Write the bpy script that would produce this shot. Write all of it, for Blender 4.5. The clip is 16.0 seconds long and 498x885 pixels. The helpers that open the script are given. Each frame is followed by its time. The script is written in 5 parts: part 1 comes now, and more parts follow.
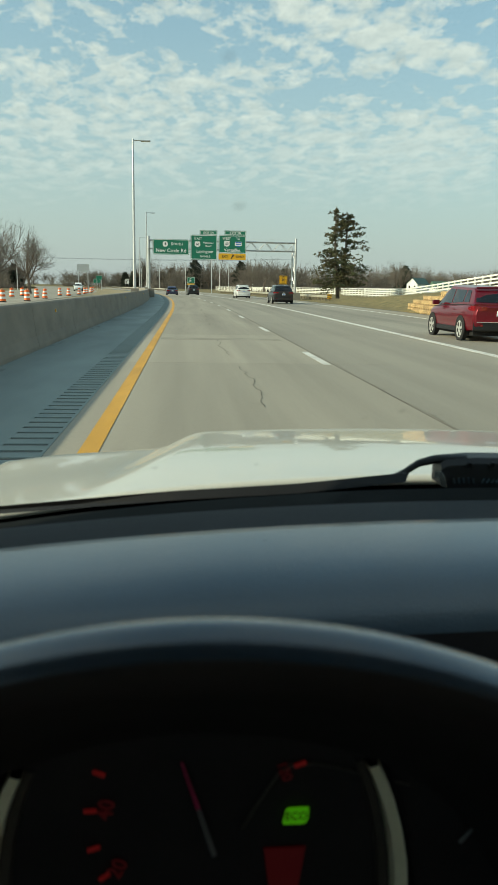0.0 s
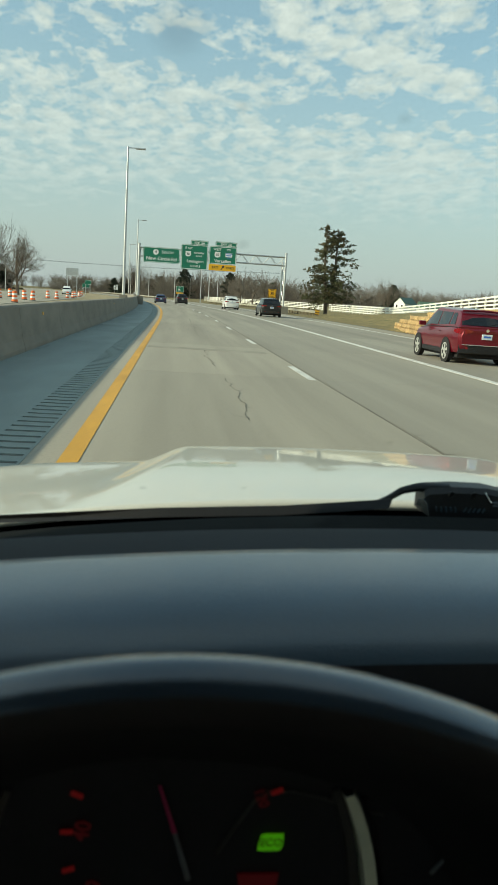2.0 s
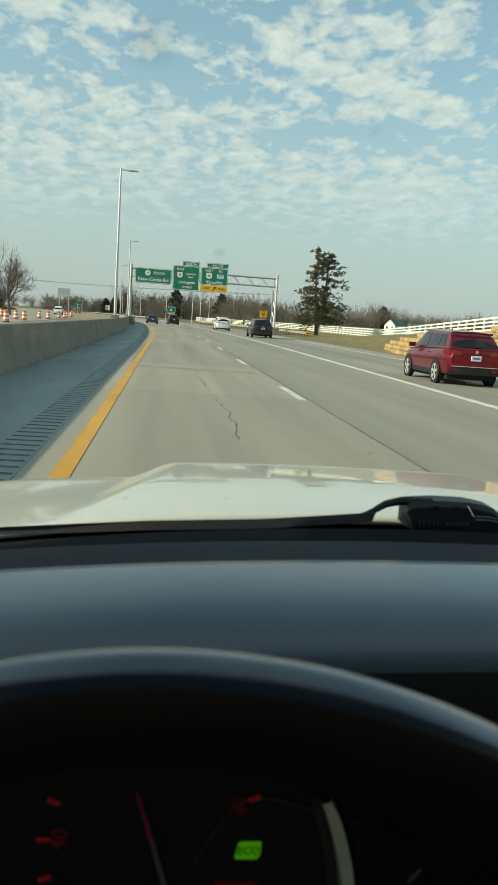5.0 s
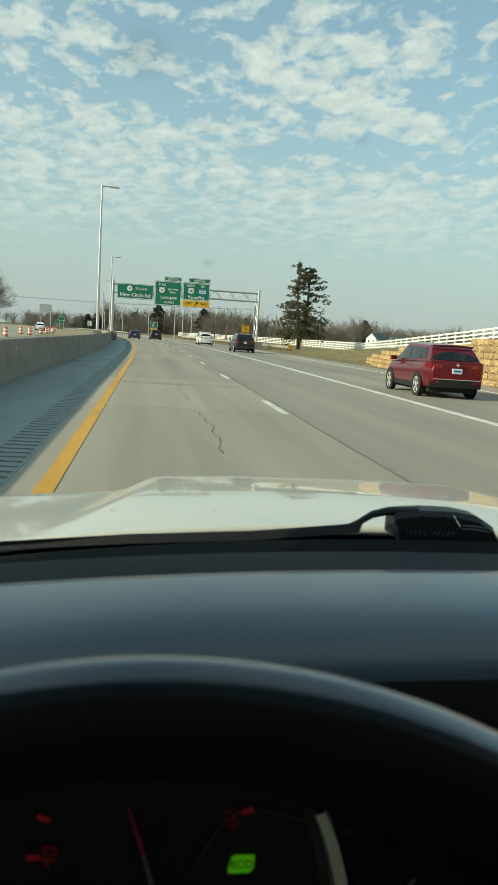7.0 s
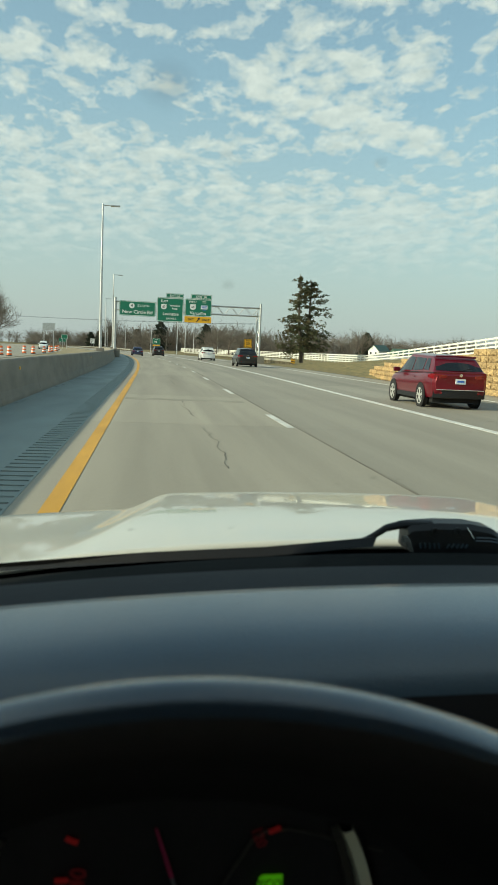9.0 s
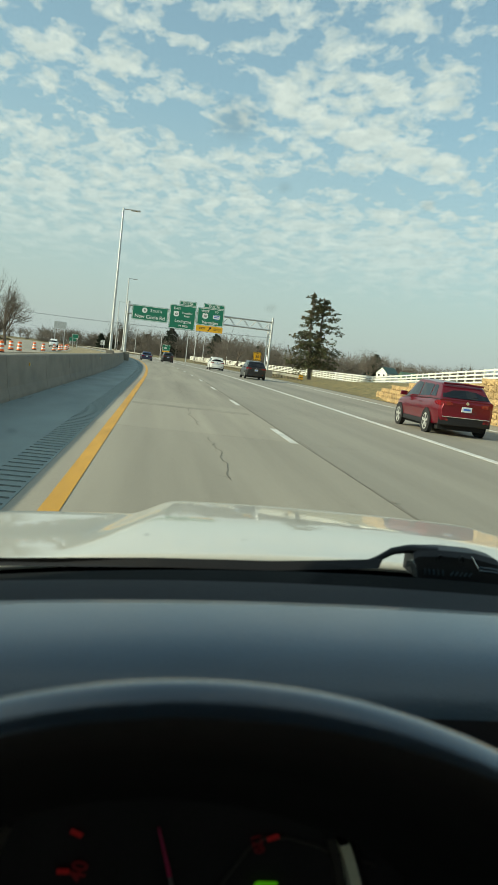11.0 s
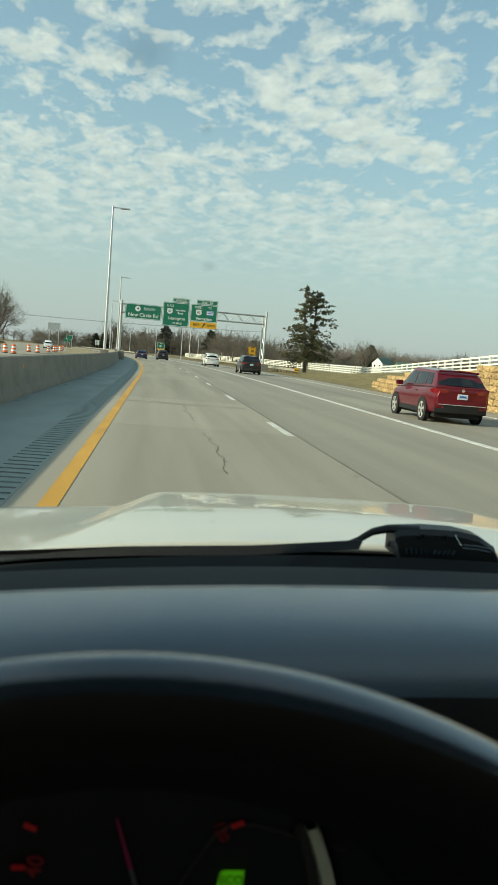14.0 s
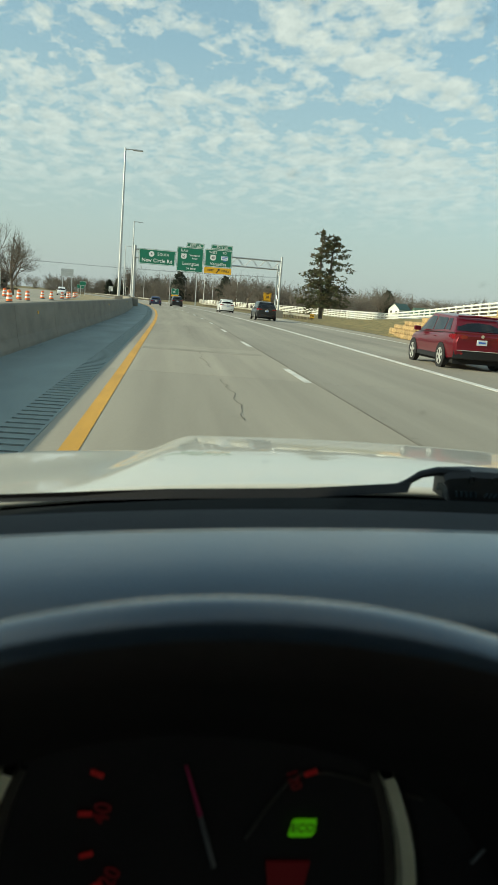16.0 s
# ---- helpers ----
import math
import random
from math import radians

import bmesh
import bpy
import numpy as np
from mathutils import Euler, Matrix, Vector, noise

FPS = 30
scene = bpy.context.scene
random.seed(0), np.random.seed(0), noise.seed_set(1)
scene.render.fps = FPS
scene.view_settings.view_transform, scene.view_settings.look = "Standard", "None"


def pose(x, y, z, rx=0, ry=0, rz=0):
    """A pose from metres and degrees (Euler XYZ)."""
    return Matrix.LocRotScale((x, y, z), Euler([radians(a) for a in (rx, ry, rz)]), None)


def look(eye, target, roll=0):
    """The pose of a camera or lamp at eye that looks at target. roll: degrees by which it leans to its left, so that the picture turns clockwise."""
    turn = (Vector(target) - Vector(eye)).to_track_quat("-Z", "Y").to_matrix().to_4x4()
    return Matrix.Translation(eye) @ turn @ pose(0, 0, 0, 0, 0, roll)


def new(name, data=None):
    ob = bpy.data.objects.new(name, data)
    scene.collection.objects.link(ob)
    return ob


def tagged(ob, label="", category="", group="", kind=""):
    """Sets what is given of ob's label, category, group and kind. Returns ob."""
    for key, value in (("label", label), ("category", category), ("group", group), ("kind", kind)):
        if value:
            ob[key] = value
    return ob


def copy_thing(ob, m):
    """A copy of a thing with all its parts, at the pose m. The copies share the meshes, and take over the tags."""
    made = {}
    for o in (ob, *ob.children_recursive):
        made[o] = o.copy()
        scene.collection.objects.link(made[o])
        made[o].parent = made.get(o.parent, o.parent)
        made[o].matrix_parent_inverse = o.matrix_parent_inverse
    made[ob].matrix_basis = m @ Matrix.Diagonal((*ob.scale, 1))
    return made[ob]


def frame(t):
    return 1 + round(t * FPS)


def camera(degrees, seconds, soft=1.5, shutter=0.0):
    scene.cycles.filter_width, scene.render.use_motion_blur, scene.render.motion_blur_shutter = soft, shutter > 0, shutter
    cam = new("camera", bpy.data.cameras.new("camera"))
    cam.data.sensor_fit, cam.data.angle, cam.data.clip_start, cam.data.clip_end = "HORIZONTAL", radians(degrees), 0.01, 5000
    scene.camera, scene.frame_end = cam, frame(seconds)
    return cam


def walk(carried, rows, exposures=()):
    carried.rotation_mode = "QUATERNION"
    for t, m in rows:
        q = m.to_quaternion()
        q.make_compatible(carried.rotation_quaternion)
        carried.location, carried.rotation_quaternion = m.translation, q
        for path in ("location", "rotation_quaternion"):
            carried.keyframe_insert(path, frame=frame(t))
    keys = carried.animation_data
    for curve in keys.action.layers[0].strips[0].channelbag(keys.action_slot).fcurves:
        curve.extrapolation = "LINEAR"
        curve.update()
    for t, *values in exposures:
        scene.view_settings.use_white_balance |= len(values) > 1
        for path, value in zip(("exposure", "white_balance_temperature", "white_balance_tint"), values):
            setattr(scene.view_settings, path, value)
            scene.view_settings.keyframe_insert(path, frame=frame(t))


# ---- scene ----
# The camera is held over the instrument panel of a car; it turns and sways by a few centimetres.
cam = camera(36.5, 16.0, soft=1.0)
cam.data.dof.use_dof = True
cam.data.dof.focus_distance = 40.0
cam.data.dof.aperture_fstop = 16.0
PATH = [
    (0, 0.0131, 0.0011, 1.4942, -11.59, -1.03, -4.60), (0.5, 0.0221, 0.0139, 1.4758, -11.48, -1.84, -4.91),
    (1, 0.0164, 0.0008, 1.4945, -11.53, -1.88, -4.99), (1.5, -0.0003, 0.0057, 1.4825, -11.34, -2.46, -5.17),
    (2, 0.0043, -0.0052, 1.5097, -10.69, -3.69, -5.45), (2.5, 0.0257, 0.0072, 1.4898, -10.45, -2.99, -5.74),
    (3, 0.0220, -0.0015, 1.4914, -10.54, -2.44, -5.98), (3.5, -0.0391, -0.0085, 1.4966, -9.84, -4.83, -5.35),
    (4, 0.0057, -0.0109, 1.4957, -9.64, -4.05, -5.11), (6.5, 0.0161, -0.0202, 1.5118, -8.11, -4.17, -7.54),
    (7, 0.0094, -0.0161, 1.4973, -7.93, -3.61, -7.43), (7.5, 0.0319, -0.0208, 1.5070, -7.54, -2.73, -7.06),
    (8, 0.0281, -0.0178, 1.5020, -7.43, -2.31, -7.25), (10.5, -0.0450, -0.0277, 1.4999, -5.87, -5.15, -6.97),
    (11, -0.0268, -0.0365, 1.5043, -5.97, -6.63, -6.60), (11.5, -0.0502, -0.0279, 1.5002, -6.29, -6.04, -6.26),
    (12, -0.0657, -0.0205, 1.4849, -6.18, -8.18, -5.64), (12.5, 0.0036, -0.0241, 1.4916, -6.16, -6.58, -6.14),
    (13, -0.0014, -0.0228, 1.4857, -6.18, -5.71, -6.41), (13.5, -0.0102, -0.0133, 1.4752, -6.27, -5.05, -6.69),
    (14, 0.0154, -0.0155, 1.4856, -6.31, -4.73, -6.94), (14.5, 0.0139, -0.0192, 1.4777, -6.20, -4.55, -7.22),
    (15, 0.0048, -0.0095, 1.4863, -6.26, -4.53, -7.48), (15.5, -0.0137, 0.0130, 1.4821, -7.58, -3.92, -6.36),
    (16, -0.0222, 0.0289, 1.4658, -10.39, -4.55, -5.84),
]
walk(cam, [(t, pose(x, y, z, 90 + p, r, w)) for t, x, y, z, p, r, w in PATH],
     exposures=[(0, 0.26, 6570, 0.0), (16, 0.26, 6570, 0.0)])

# ---- sky and sun ----
SUN_ELEV, SUN_AZ = 23.5, 260.0      # degrees; azimuth clockwise from the road's heading (+y)
world = bpy.data.worlds.new("sky")
scene.world = world
world.use_nodes = True


def build_sky():
    nt = world.node_tree
    nt.nodes.clear()
    N, L = nt.nodes.new, nt.links.new

    def math_node(op, a, b=None, clamp=False):
        n = N("ShaderNodeMath")
        n.operation, n.use_clamp = op, clamp
        for i, v in enumerate((a, b)):
            if v is None:
                continue
            if isinstance(v, (int, float)):
                n.inputs[i].default_value = v
            else:
                L(v, n.inputs[i])
        return n.outputs[0]

    def ramp(src, stops):
        n = N("ShaderNodeValToRGB")
        while len(n.color_ramp.elements) < len(stops):
            n.color_ramp.elements.new(0.5)
        for e, (p, v) in zip(n.color_ramp.elements, stops):
            e.position = p
            e.color = (v, v, v, 1) if isinstance(v, (int, float)) else (*v, 1)
        L(src, n.inputs[0])
        return n.outputs[0]

    def mix(f, a, b):
        n = N("ShaderNodeMix")
        n.data_type = "RGBA"
        for k, v in ((0, f), (6, a), (7, b)):
            if isinstance(v, (int, float)):
                n.inputs[k].default_value = v
            elif isinstance(v, tuple):
                n.inputs[k].default_value = (*v, 1)
            else:
                L(v, n.inputs[k])
        return n.outputs[2]

    tc = N("ShaderNodeTexCoord")
    sep = N("ShaderNodeSeparateXYZ")
    L(tc.outputs["Generated"], sep.inputs[0])
    x, y, z = sep.outputs
    zz = math_node("MAXIMUM", math_node("ADD", z, 0.20), 0.10)
    px, py = math_node("DIVIDE", x, zz), math_node("DIVIDE", y, zz)
    comb = N("ShaderNodeCombineXYZ")
    L(px, comb.inputs[0]), L(py, comb.inputs[1])
    mp = N("ShaderNodeMapping")
    mp.inputs["Location"].default_value = (3.1, 1.3, 0)
    mp.inputs["Rotation"].default_value = (0, 0, radians(24))
    mp.inputs["Scale"].default_value = (1.0, 0.80, 1)
    L(comb.outputs[0], mp.inputs[0])

    def noise_tex(scale, detail, rough, dist=0.0, src=None):
        n = N("ShaderNodeTexNoise")
        n.inputs["Scale"].default_value, n.inputs["Detail"].default_value = scale, detail
        n.inputs["Roughness"].default_value, n.inputs["Distortion"].default_value = rough, dist
        L(src or mp.outputs[0], n.inputs["Vector"])
        return n.outputs[0]

    puffs = noise_tex(14.5, 6, 0.52, 0.2)
    fields = noise_tex(1.9, 3, 0.5)
    ripple = noise_tex(44.0, 3, 0.6)
    puffs = math_node("ADD", puffs, math_node("MULTIPLY", math_node("SUBTRACT", ripple, 0.5), 0.20))
    cover = math_node("ADD", puffs, math_node("MULTIPLY", math_node("SUBTRACT", fields, 0.5), 0.45))
    bank = ramp(z, [(0.10, 0.0), (0.145, 0.10), (0.19, 0.115), (0.225, 0.0)])
    cover = math_node("ADD", cover, bank)
    # cloud fields and clear gaps: azimuth, elevation, half width, half height and lean in degrees, gain
    angles = N("ShaderNodeCombineXYZ")
    L(math_node("MULTIPLY", math_node("ARCTAN2", x, y), 57.2958), angles.inputs[0])
    L(math_node("MULTIPLY", math_node("ARCSINE", z), 57.2958), angles.inputs[1])
    for az, el, wa, we, lean, gain in CLOUDS:
        m = N("ShaderNodeMapping")
        m.vector_type = "TEXTURE"
        m.inputs["Location"].default_value = (az, el, 0)
        m.inputs["Rotation"].default_value = (0, 0, radians(lean))
        m.inputs["Scale"].default_value = (wa, we, 1)
        L(angles.outputs[0], m.inputs[0])
        dot = N("ShaderNodeVectorMath")
        dot.operation = "DOT_PRODUCT"
        L(m.outputs[0], dot.inputs[0]), L(m.outputs[0], dot.inputs[1])
        bell = math_node("EXPONENT", math_node("MULTIPLY", dot.outputs["Value"], -1.0))
        cover = math_node("ADD", cover, math_node("MULTIPLY", bell, gain))
    cloud = ramp(cover, [(0.492, 0.0), (0.56, 0.46), (0.68, 0.94)])
    body = ramp(noise_tex(16.0, 4, 0.6), [(0.3, (0.50, 0.545, 0.54)), (0.7, (0.70, 0.715, 0.68))])
    nish = N("ShaderNodeTexSky")
    nish.sky_type, nish.sun_disc = "NISHITA", False
    nish.sun_elevation, nish.sun_rotation = radians(SUN_ELEV), radians(SUN_AZ)
    nish.air_density, nish.dust_density, nish.ozone_density = 1.0, 1.4, 1.0
    sky = N("ShaderNodeVectorMath")
    sky.operation = "SCALE"
    sky.inputs[3].default_value = SKY_GAIN
    tint = N("ShaderNodeVectorMath")
    tint.operation, tint.inputs[1].default_value = "MULTIPLY", (0.83, 1.045, 0.985)
    L(nish.outputs[0], tint.inputs[0]), L(tint.outputs[0], sky.inputs[0])
    # thin haze towards the horizon, and a veil of cloud over the lower sky
    haze = ramp(z, [(0.0, 0.95), (0.10, 0.75), (0.30, 0.34), (0.6, 0.15)])
    clear = mix(haze, sky.outputs[0], HAZE)
    fade = ramp(z, [(0.08, 0.0), (0.14, 0.50), (0.20, 0.82), (0.30, 0.95)])
    whole = mix(math_node("MULTIPLY", cloud, fade), clear, body)
    bg = N("ShaderNodeBackground")
    bg.inputs[1].default_value = 1.0
    L(whole, bg.inputs[0])
    out = N("ShaderNodeOutputWorld")
    L(bg.outputs[0], out.inputs[0])


SKY_GAIN = 0.16
CLOUDS = [
    (-10.5, 19.4, 4.5, 0.9, -6, 0.18), (-3.4, 18.8, 3.6, 0.9, -14, 0.14), (-10.0, 17.7, 3.2, 0.8, -4, 0.12), (-5.0, 21.8, 2.4, 1.6, 0, 0.14),
    (0.0, 21.2, 2.2, 0.7, -5, 0.07), (6.8, 23.4, 4.0, 1.2, -10, 0.06), (8.2, 20.5, 3.4, 0.8, -8, 0.08), (7.0, 18.4, 2.2, 1.1, -10, 0.14),
    (11.8, 16.9, 3.4, 0.9, -20, 0.14), (13.8, 19.6, 2.0, 0.8, -8, 0.10), (17.9, 15.7, 4.2, 0.9, -14, 0.17), (19.2, 24.0, 2.6, 1.2, -8, 0.06),
    (18.6, 19.4, 4.2, 1.2, -12, 0.0), (-11.2, 13.7, 2.8, 0.8, -10, 0.12), (-5.6, 14.7, 3.2, 0.9, -12, 0.11), (-0.4, 13.5, 1.6, 0.5, -8, 0.12),
    (3.8, 14.1, 1.6, 0.5, 0, 0.09), (0.6, 16.3, 4.2, 0.9, -6, -0.11), (18.2, 22.2, 3.2, 0.9, -8, -0.12), (-11.0, 15.8, 3.0, 0.6, -4, -0.10),
    (14.9, 13.5, 7.0, 0.8, -6, -0.10), (7.0, 12.8, 5.0, 0.5, 0, -0.06), (2.0, 19.6, 2.2, 0.7, 0, -0.06), (13.0, 21.8, 2.0, 1.0, 0, -0.10),
]
HAZE = (0.418, 0.452, 0.468)
build_sky()
sun = new("sun", bpy.data.lights.new("sun", "SUN"))
sun.data.energy, sun.data.angle, sun.data.color = 4.4, radians(0.6), (1.0, 0.87, 0.68)
to_sun = Vector((math.sin(radians(SUN_AZ)) * math.cos(radians(SUN_ELEV)),
                 math.cos(radians(SUN_AZ)) * math.cos(radians(SUN_ELEV)), math.sin(radians(SUN_ELEV))))
sun.matrix_world = look(to_sun * 100, (0, 0, 0))

# ---- materials ----


def material(name, color, rough=0.6, metal=0.0, var=0.12, scale=8.0, fine=90.0, bump=0.15, coat=0.0, second=None,
             stretch=(1, 1, 1), emit=None, spec=0.5, rnd=0.0, depth=0.01, coat_rough=0.04):
    """Two scales of noise over a base colour, with a fine relief; rnd varies it from piece to piece."""
    m = bpy.data.materials.new(name)
    m.use_nodes = True
    nt = m.node_tree
    N, L = nt.nodes.new, nt.links.new
    b = nt.nodes["Principled BSDF"]
    b.inputs["Roughness"].default_value, b.inputs["Metallic"].default_value = rough, metal
    b.inputs["Coat Weight"].default_value, b.inputs["Coat Roughness"].default_value = coat, coat_rough
    b.inputs["Specular IOR Level"].default_value = spec
    tc = N("ShaderNodeTexCoord")
    mp = N("ShaderNodeMapping")
    mp.inputs["Scale"].default_value = stretch
    L(tc.outputs["Object"], mp.inputs[0])
    n1, n2 = N("ShaderNodeTexNoise"), N("ShaderNodeTexNoise")
    n1.inputs["Scale"].default_value, n1.inputs["Detail"].default_value = scale, 5
    n2.inputs["Scale"].default_value, n2.inputs["Detail"].default_value = fine, 3
    L(mp.outputs[0], n1.inputs["Vector"]), L(tc.outputs["Object"], n2.inputs["Vector"])
    r1 = N("ShaderNodeValToRGB")
    lo = second or tuple(c * (1 - 2 * var) for c in color)
    hi = tuple(min(1, c * (1 + var)) for c in color)
    r1.color_ramp.elements[0].position, r1.color_ramp.elements[0].color = 0.32, (*lo, 1)
    r1.color_ramp.elements[1].position, r1.color_ramp.elements[1].color = 0.68, (*hi, 1)
    L(n1.outputs[0], r1.inputs[0])
    mx = N("ShaderNodeMix")
    mx.data_type, mx.blend_type = "RGBA", "MULTIPLY"
    mx.inputs[0].default_value = min(1.0, var * 3)
    r2 = N("ShaderNodeValToRGB")
    r2.color_ramp.elements[0].position, r2.color_ramp.elements[0].color = 0.3, (0.72, 0.72, 0.72, 1)
    r2.color_ramp.elements[1].position, r2.color_ramp.elements[1].color = 0.65, (1.1, 1.1, 1.1, 1)
    L(n2.outputs[0], r2.inputs[0])
    L(r1.outputs[0], mx.inputs[6]), L(r2.outputs[0], mx.inputs[7])
    col = mx.outputs[2]
    if rnd:
        oi = N("ShaderNodeObjectInfo")
        hs = N("ShaderNodeHueSaturation")
        mr = N("ShaderNodeMapRange")
        mr.inputs["To Min"].default_value, mr.inputs["To Max"].default_value = 1 - rnd, 1 + rnd
        L(oi.outputs["Random"], mr.inputs[0]), L(mr.outputs[0], hs.inputs["Value"]), L(col, hs.inputs["Color"])
        col = hs.outputs[0]
    L(col, b.inputs["Base Color"])
    if bump:
        bp = N("ShaderNodeBump")
        bp.inputs["Strength"].default_value, bp.inputs["Distance"].default_value = bump, depth
        L(n2.outputs[0], bp.inputs["Height"]), L(bp.outputs[0], b.inputs["Normal"])
    if emit:
        b.inputs["Emission Color"].default_value = (*emit[0], 1)
        b.inputs["Emission Strength"].default_value = emit[1]
    return m


CONCRETE = material("road_concrete", (0.325, 0.293, 0.230), 0.75, var=0.11, scale=0.6, fine=26, bump=0.2, stretch=(1.7, 0.07, 1), rnd=0.07)
CONCRETE_D = material("worn_lane_concrete", (0.294, 0.268, 0.214), 0.75, var=0.11, scale=0.5, fine=26, bump=0.2, stretch=(1.5, 0.05, 1), rnd=0.06)
ROAD_BASE = material("joint_filler", (0.10, 0.095, 0.085), 0.9, scale=3, fine=60)
ASPHALT = material("shoulder_asphalt", (0.245, 0.285, 0.265), 0.85, var=0.10, scale=0.8, fine=60, bump=0.35, stretch=(1, 0.3, 1))
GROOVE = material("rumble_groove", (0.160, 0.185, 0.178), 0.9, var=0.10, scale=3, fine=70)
BARRIER_C = material("barrier_concrete", (0.225, 0.205, 0.165), 0.85, var=0.09, scale=1.6, fine=22, bump=0.25, stretch=(1, 0.5, 1.2), rnd=0.05)
YELLOW = material("yellow_road_paint", (0.62, 0.32, 0.03), 0.6, var=0.10, scale=1.5, fine=45, stretch=(2, 0.4, 1))
WHITE_P = material("white_road_paint", (0.66, 0.65, 0.60), 0.6, var=0.12, scale=2.0, fine=40)
CRACK = material("road_crack", (0.125, 0.112, 0.090), 0.95, scale=9, fine=60)
GRASS = material("dry_winter_grass", (0.215, 0.160, 0.065), 0.95, var=0.28, scale=1.6, fine=6, bump=0.9, second=(0.10, 0.095, 0.038), depth=0.09)
DIRT = material("median_ground", (0.33, 0.26, 0.15), 0.95, var=0.25, scale=0.5, fine=12, bump=0.6, second=(0.20, 0.17, 0.09), depth=0.04)
STEEL = material("galvanised_steel", (0.55, 0.56, 0.56), 0.42, metal=0.75, var=0.08, scale=2, fine=40, bump=0.05)
RAIL = material("weathered_guardrail", (0.50, 0.47, 0.38), 0.5, metal=0.35, var=0.10, scale=2, fine=40, bump=0.05)
TIMBER = material("post_timber", (0.24, 0.19, 0.13), 0.85, var=0.2, scale=6, fine=50, bump=0.3)
GREEN = material("sign_green_sheeting", (0.010, 0.17, 0.10), 0.45, var=0.04, scale=2, fine=30, bump=0.02)
LEGEND = material("sign_white_legend", (0.82, 0.83, 0.80), 0.4, var=0.03, scale=3, fine=30, bump=0.0)
SIGN_Y = material("sign_yellow_sheeting", (0.80, 0.42, 0.015), 0.45, var=0.04, scale=3, fine=30, bump=0.0)
SIGN_K = material("sign_black_legend", (0.02, 0.02, 0.02), 0.5, var=0.05, bump=0.0)
SIGN_B = material("sign_blue_sheeting", (0.05, 0.16, 0.55), 0.45, var=0.04, bump=0.0)
STONE = material("tan_split_stone", (0.45, 0.305, 0.14), 0.85, var=0.22, scale=2.6, fine=16, bump=0.8, rnd=0.26, depth=0.04)
STONE_GAP = material("wall_joint", (0.30, 0.21, 0.11), 0.95, scale=4, fine=30)
FENCE_W = material("white_fence_paint", (0.78, 0.77, 0.70), 0.6, var=0.06, scale=2, fine=30, bump=0.1)
BARK = material("grey_bark", (0.15, 0.12, 0.095), 0.95, var=0.25, scale=3, fine=25, bump=0.5)
TWIG = material("bare_twigs", (0.172, 0.148, 0.122), 0.95, var=0.2, scale=0.6, fine=8, bump=0.0)
NEEDLE = material("conifer_needles", (0.045, 0.060, 0.026), 0.9, var=0.35, scale=0.9, fine=6, bump=0.0, second=(0.11, 0.085, 0.035))
NEEDLE_D = material("dark_conifer_needles", (0.030, 0.045, 0.024), 0.9, var=0.3, scale=0.9, fine=6, bump=0.0)
ORANGE = material("orange_drum_plastic", (0.85, 0.16, 0.03), 0.5, var=0.05, bump=0.0)
HOUSE_W = material("white_siding", (0.75, 0.75, 0.72), 0.7, var=0.05, bump=0.05)
ROOF_G = material("green_metal_roof", (0.085, 0.15, 0.105), 0.5, var=0.1, bump=0.05)
HOOD_W = material("white_car_paint", (0.56, 0.55, 0.485), 0.35, var=0.015, scale=1.5, fine=300, bump=0.0, coat=0.8, coat_rough=0.03, spec=0.1)
# blue in the base colour stands in for sky reflected on dark grey plastic
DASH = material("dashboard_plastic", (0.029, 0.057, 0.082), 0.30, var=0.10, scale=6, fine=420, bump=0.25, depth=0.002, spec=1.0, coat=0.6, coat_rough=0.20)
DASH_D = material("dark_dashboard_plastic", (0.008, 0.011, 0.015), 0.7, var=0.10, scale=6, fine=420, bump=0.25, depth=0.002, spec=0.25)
BLACK = material("black_plastic", (0.007, 0.007, 0.008), 0.5, var=0.15, scale=9, fine=240, bump=0.2, depth=0.003)
BLACK_M = material("matt_black_trim", (0.027, 0.0245, 0.0245), 0.9, var=0.1, scale=9, fine=200, bump=0.1, depth=0.002, spec=0.1)
SCUTTLE = material("black_scuttle_plastic", (0.006, 0.007, 0.007), 0.9, var=0.15, scale=12, fine=160, bump=0.3, depth=0.003, spec=0.1)
CABIN = material("grey_cabin_lining", (0.20, 0.195, 0.185), 0.9, var=0.1, scale=8, fine=200, bump=0.1, depth=0.002)
# base raised to a warm cream, standing in for sunlight on the gauge ring
SILVER = material("satin_silver_trim", (0.92, 0.87, 0.62), 0.45, metal=0.15, var=0.04, bump=0.0)
CHROME = material("alloy", (0.72, 0.72, 0.70), 0.25, metal=0.9, var=0.05, bump=0.0)
RUBBER = material("tyre_rubber", (0.018, 0.018, 0.018), 0.85, var=0.2, scale=20, fine=90, bump=0.2)
TINT = material("tinted_glass", (0.010, 0.012, 0.014), 0.04, var=0.05, bump=0.0, spec=0.5)
TAIL = material("red_tail_lamp", (0.17, 0.003, 0.008), 0.15, var=0.05, bump=0.0, coat=1.0, emit=((1, 0.04, 0.03), 0.03))
PLATE = material("number_plate", (0.70, 0.74, 0.78), 0.4, var=0.04, bump=0.0)
ALLOY = material("painted_alloy", (0.50, 0.50, 0.48), 0.35, metal=0.25, var=0.05, bump=0.0)
# bluish base, again painting in the sky's reflection
BROW = material("instrument_hood_plastic", (0.020, 0.036, 0.056), 0.24, coat=0.8, coat_rough=0.16, var=0.08, scale=6, fine=420, bump=0.15, depth=0.001, spec=1.0)
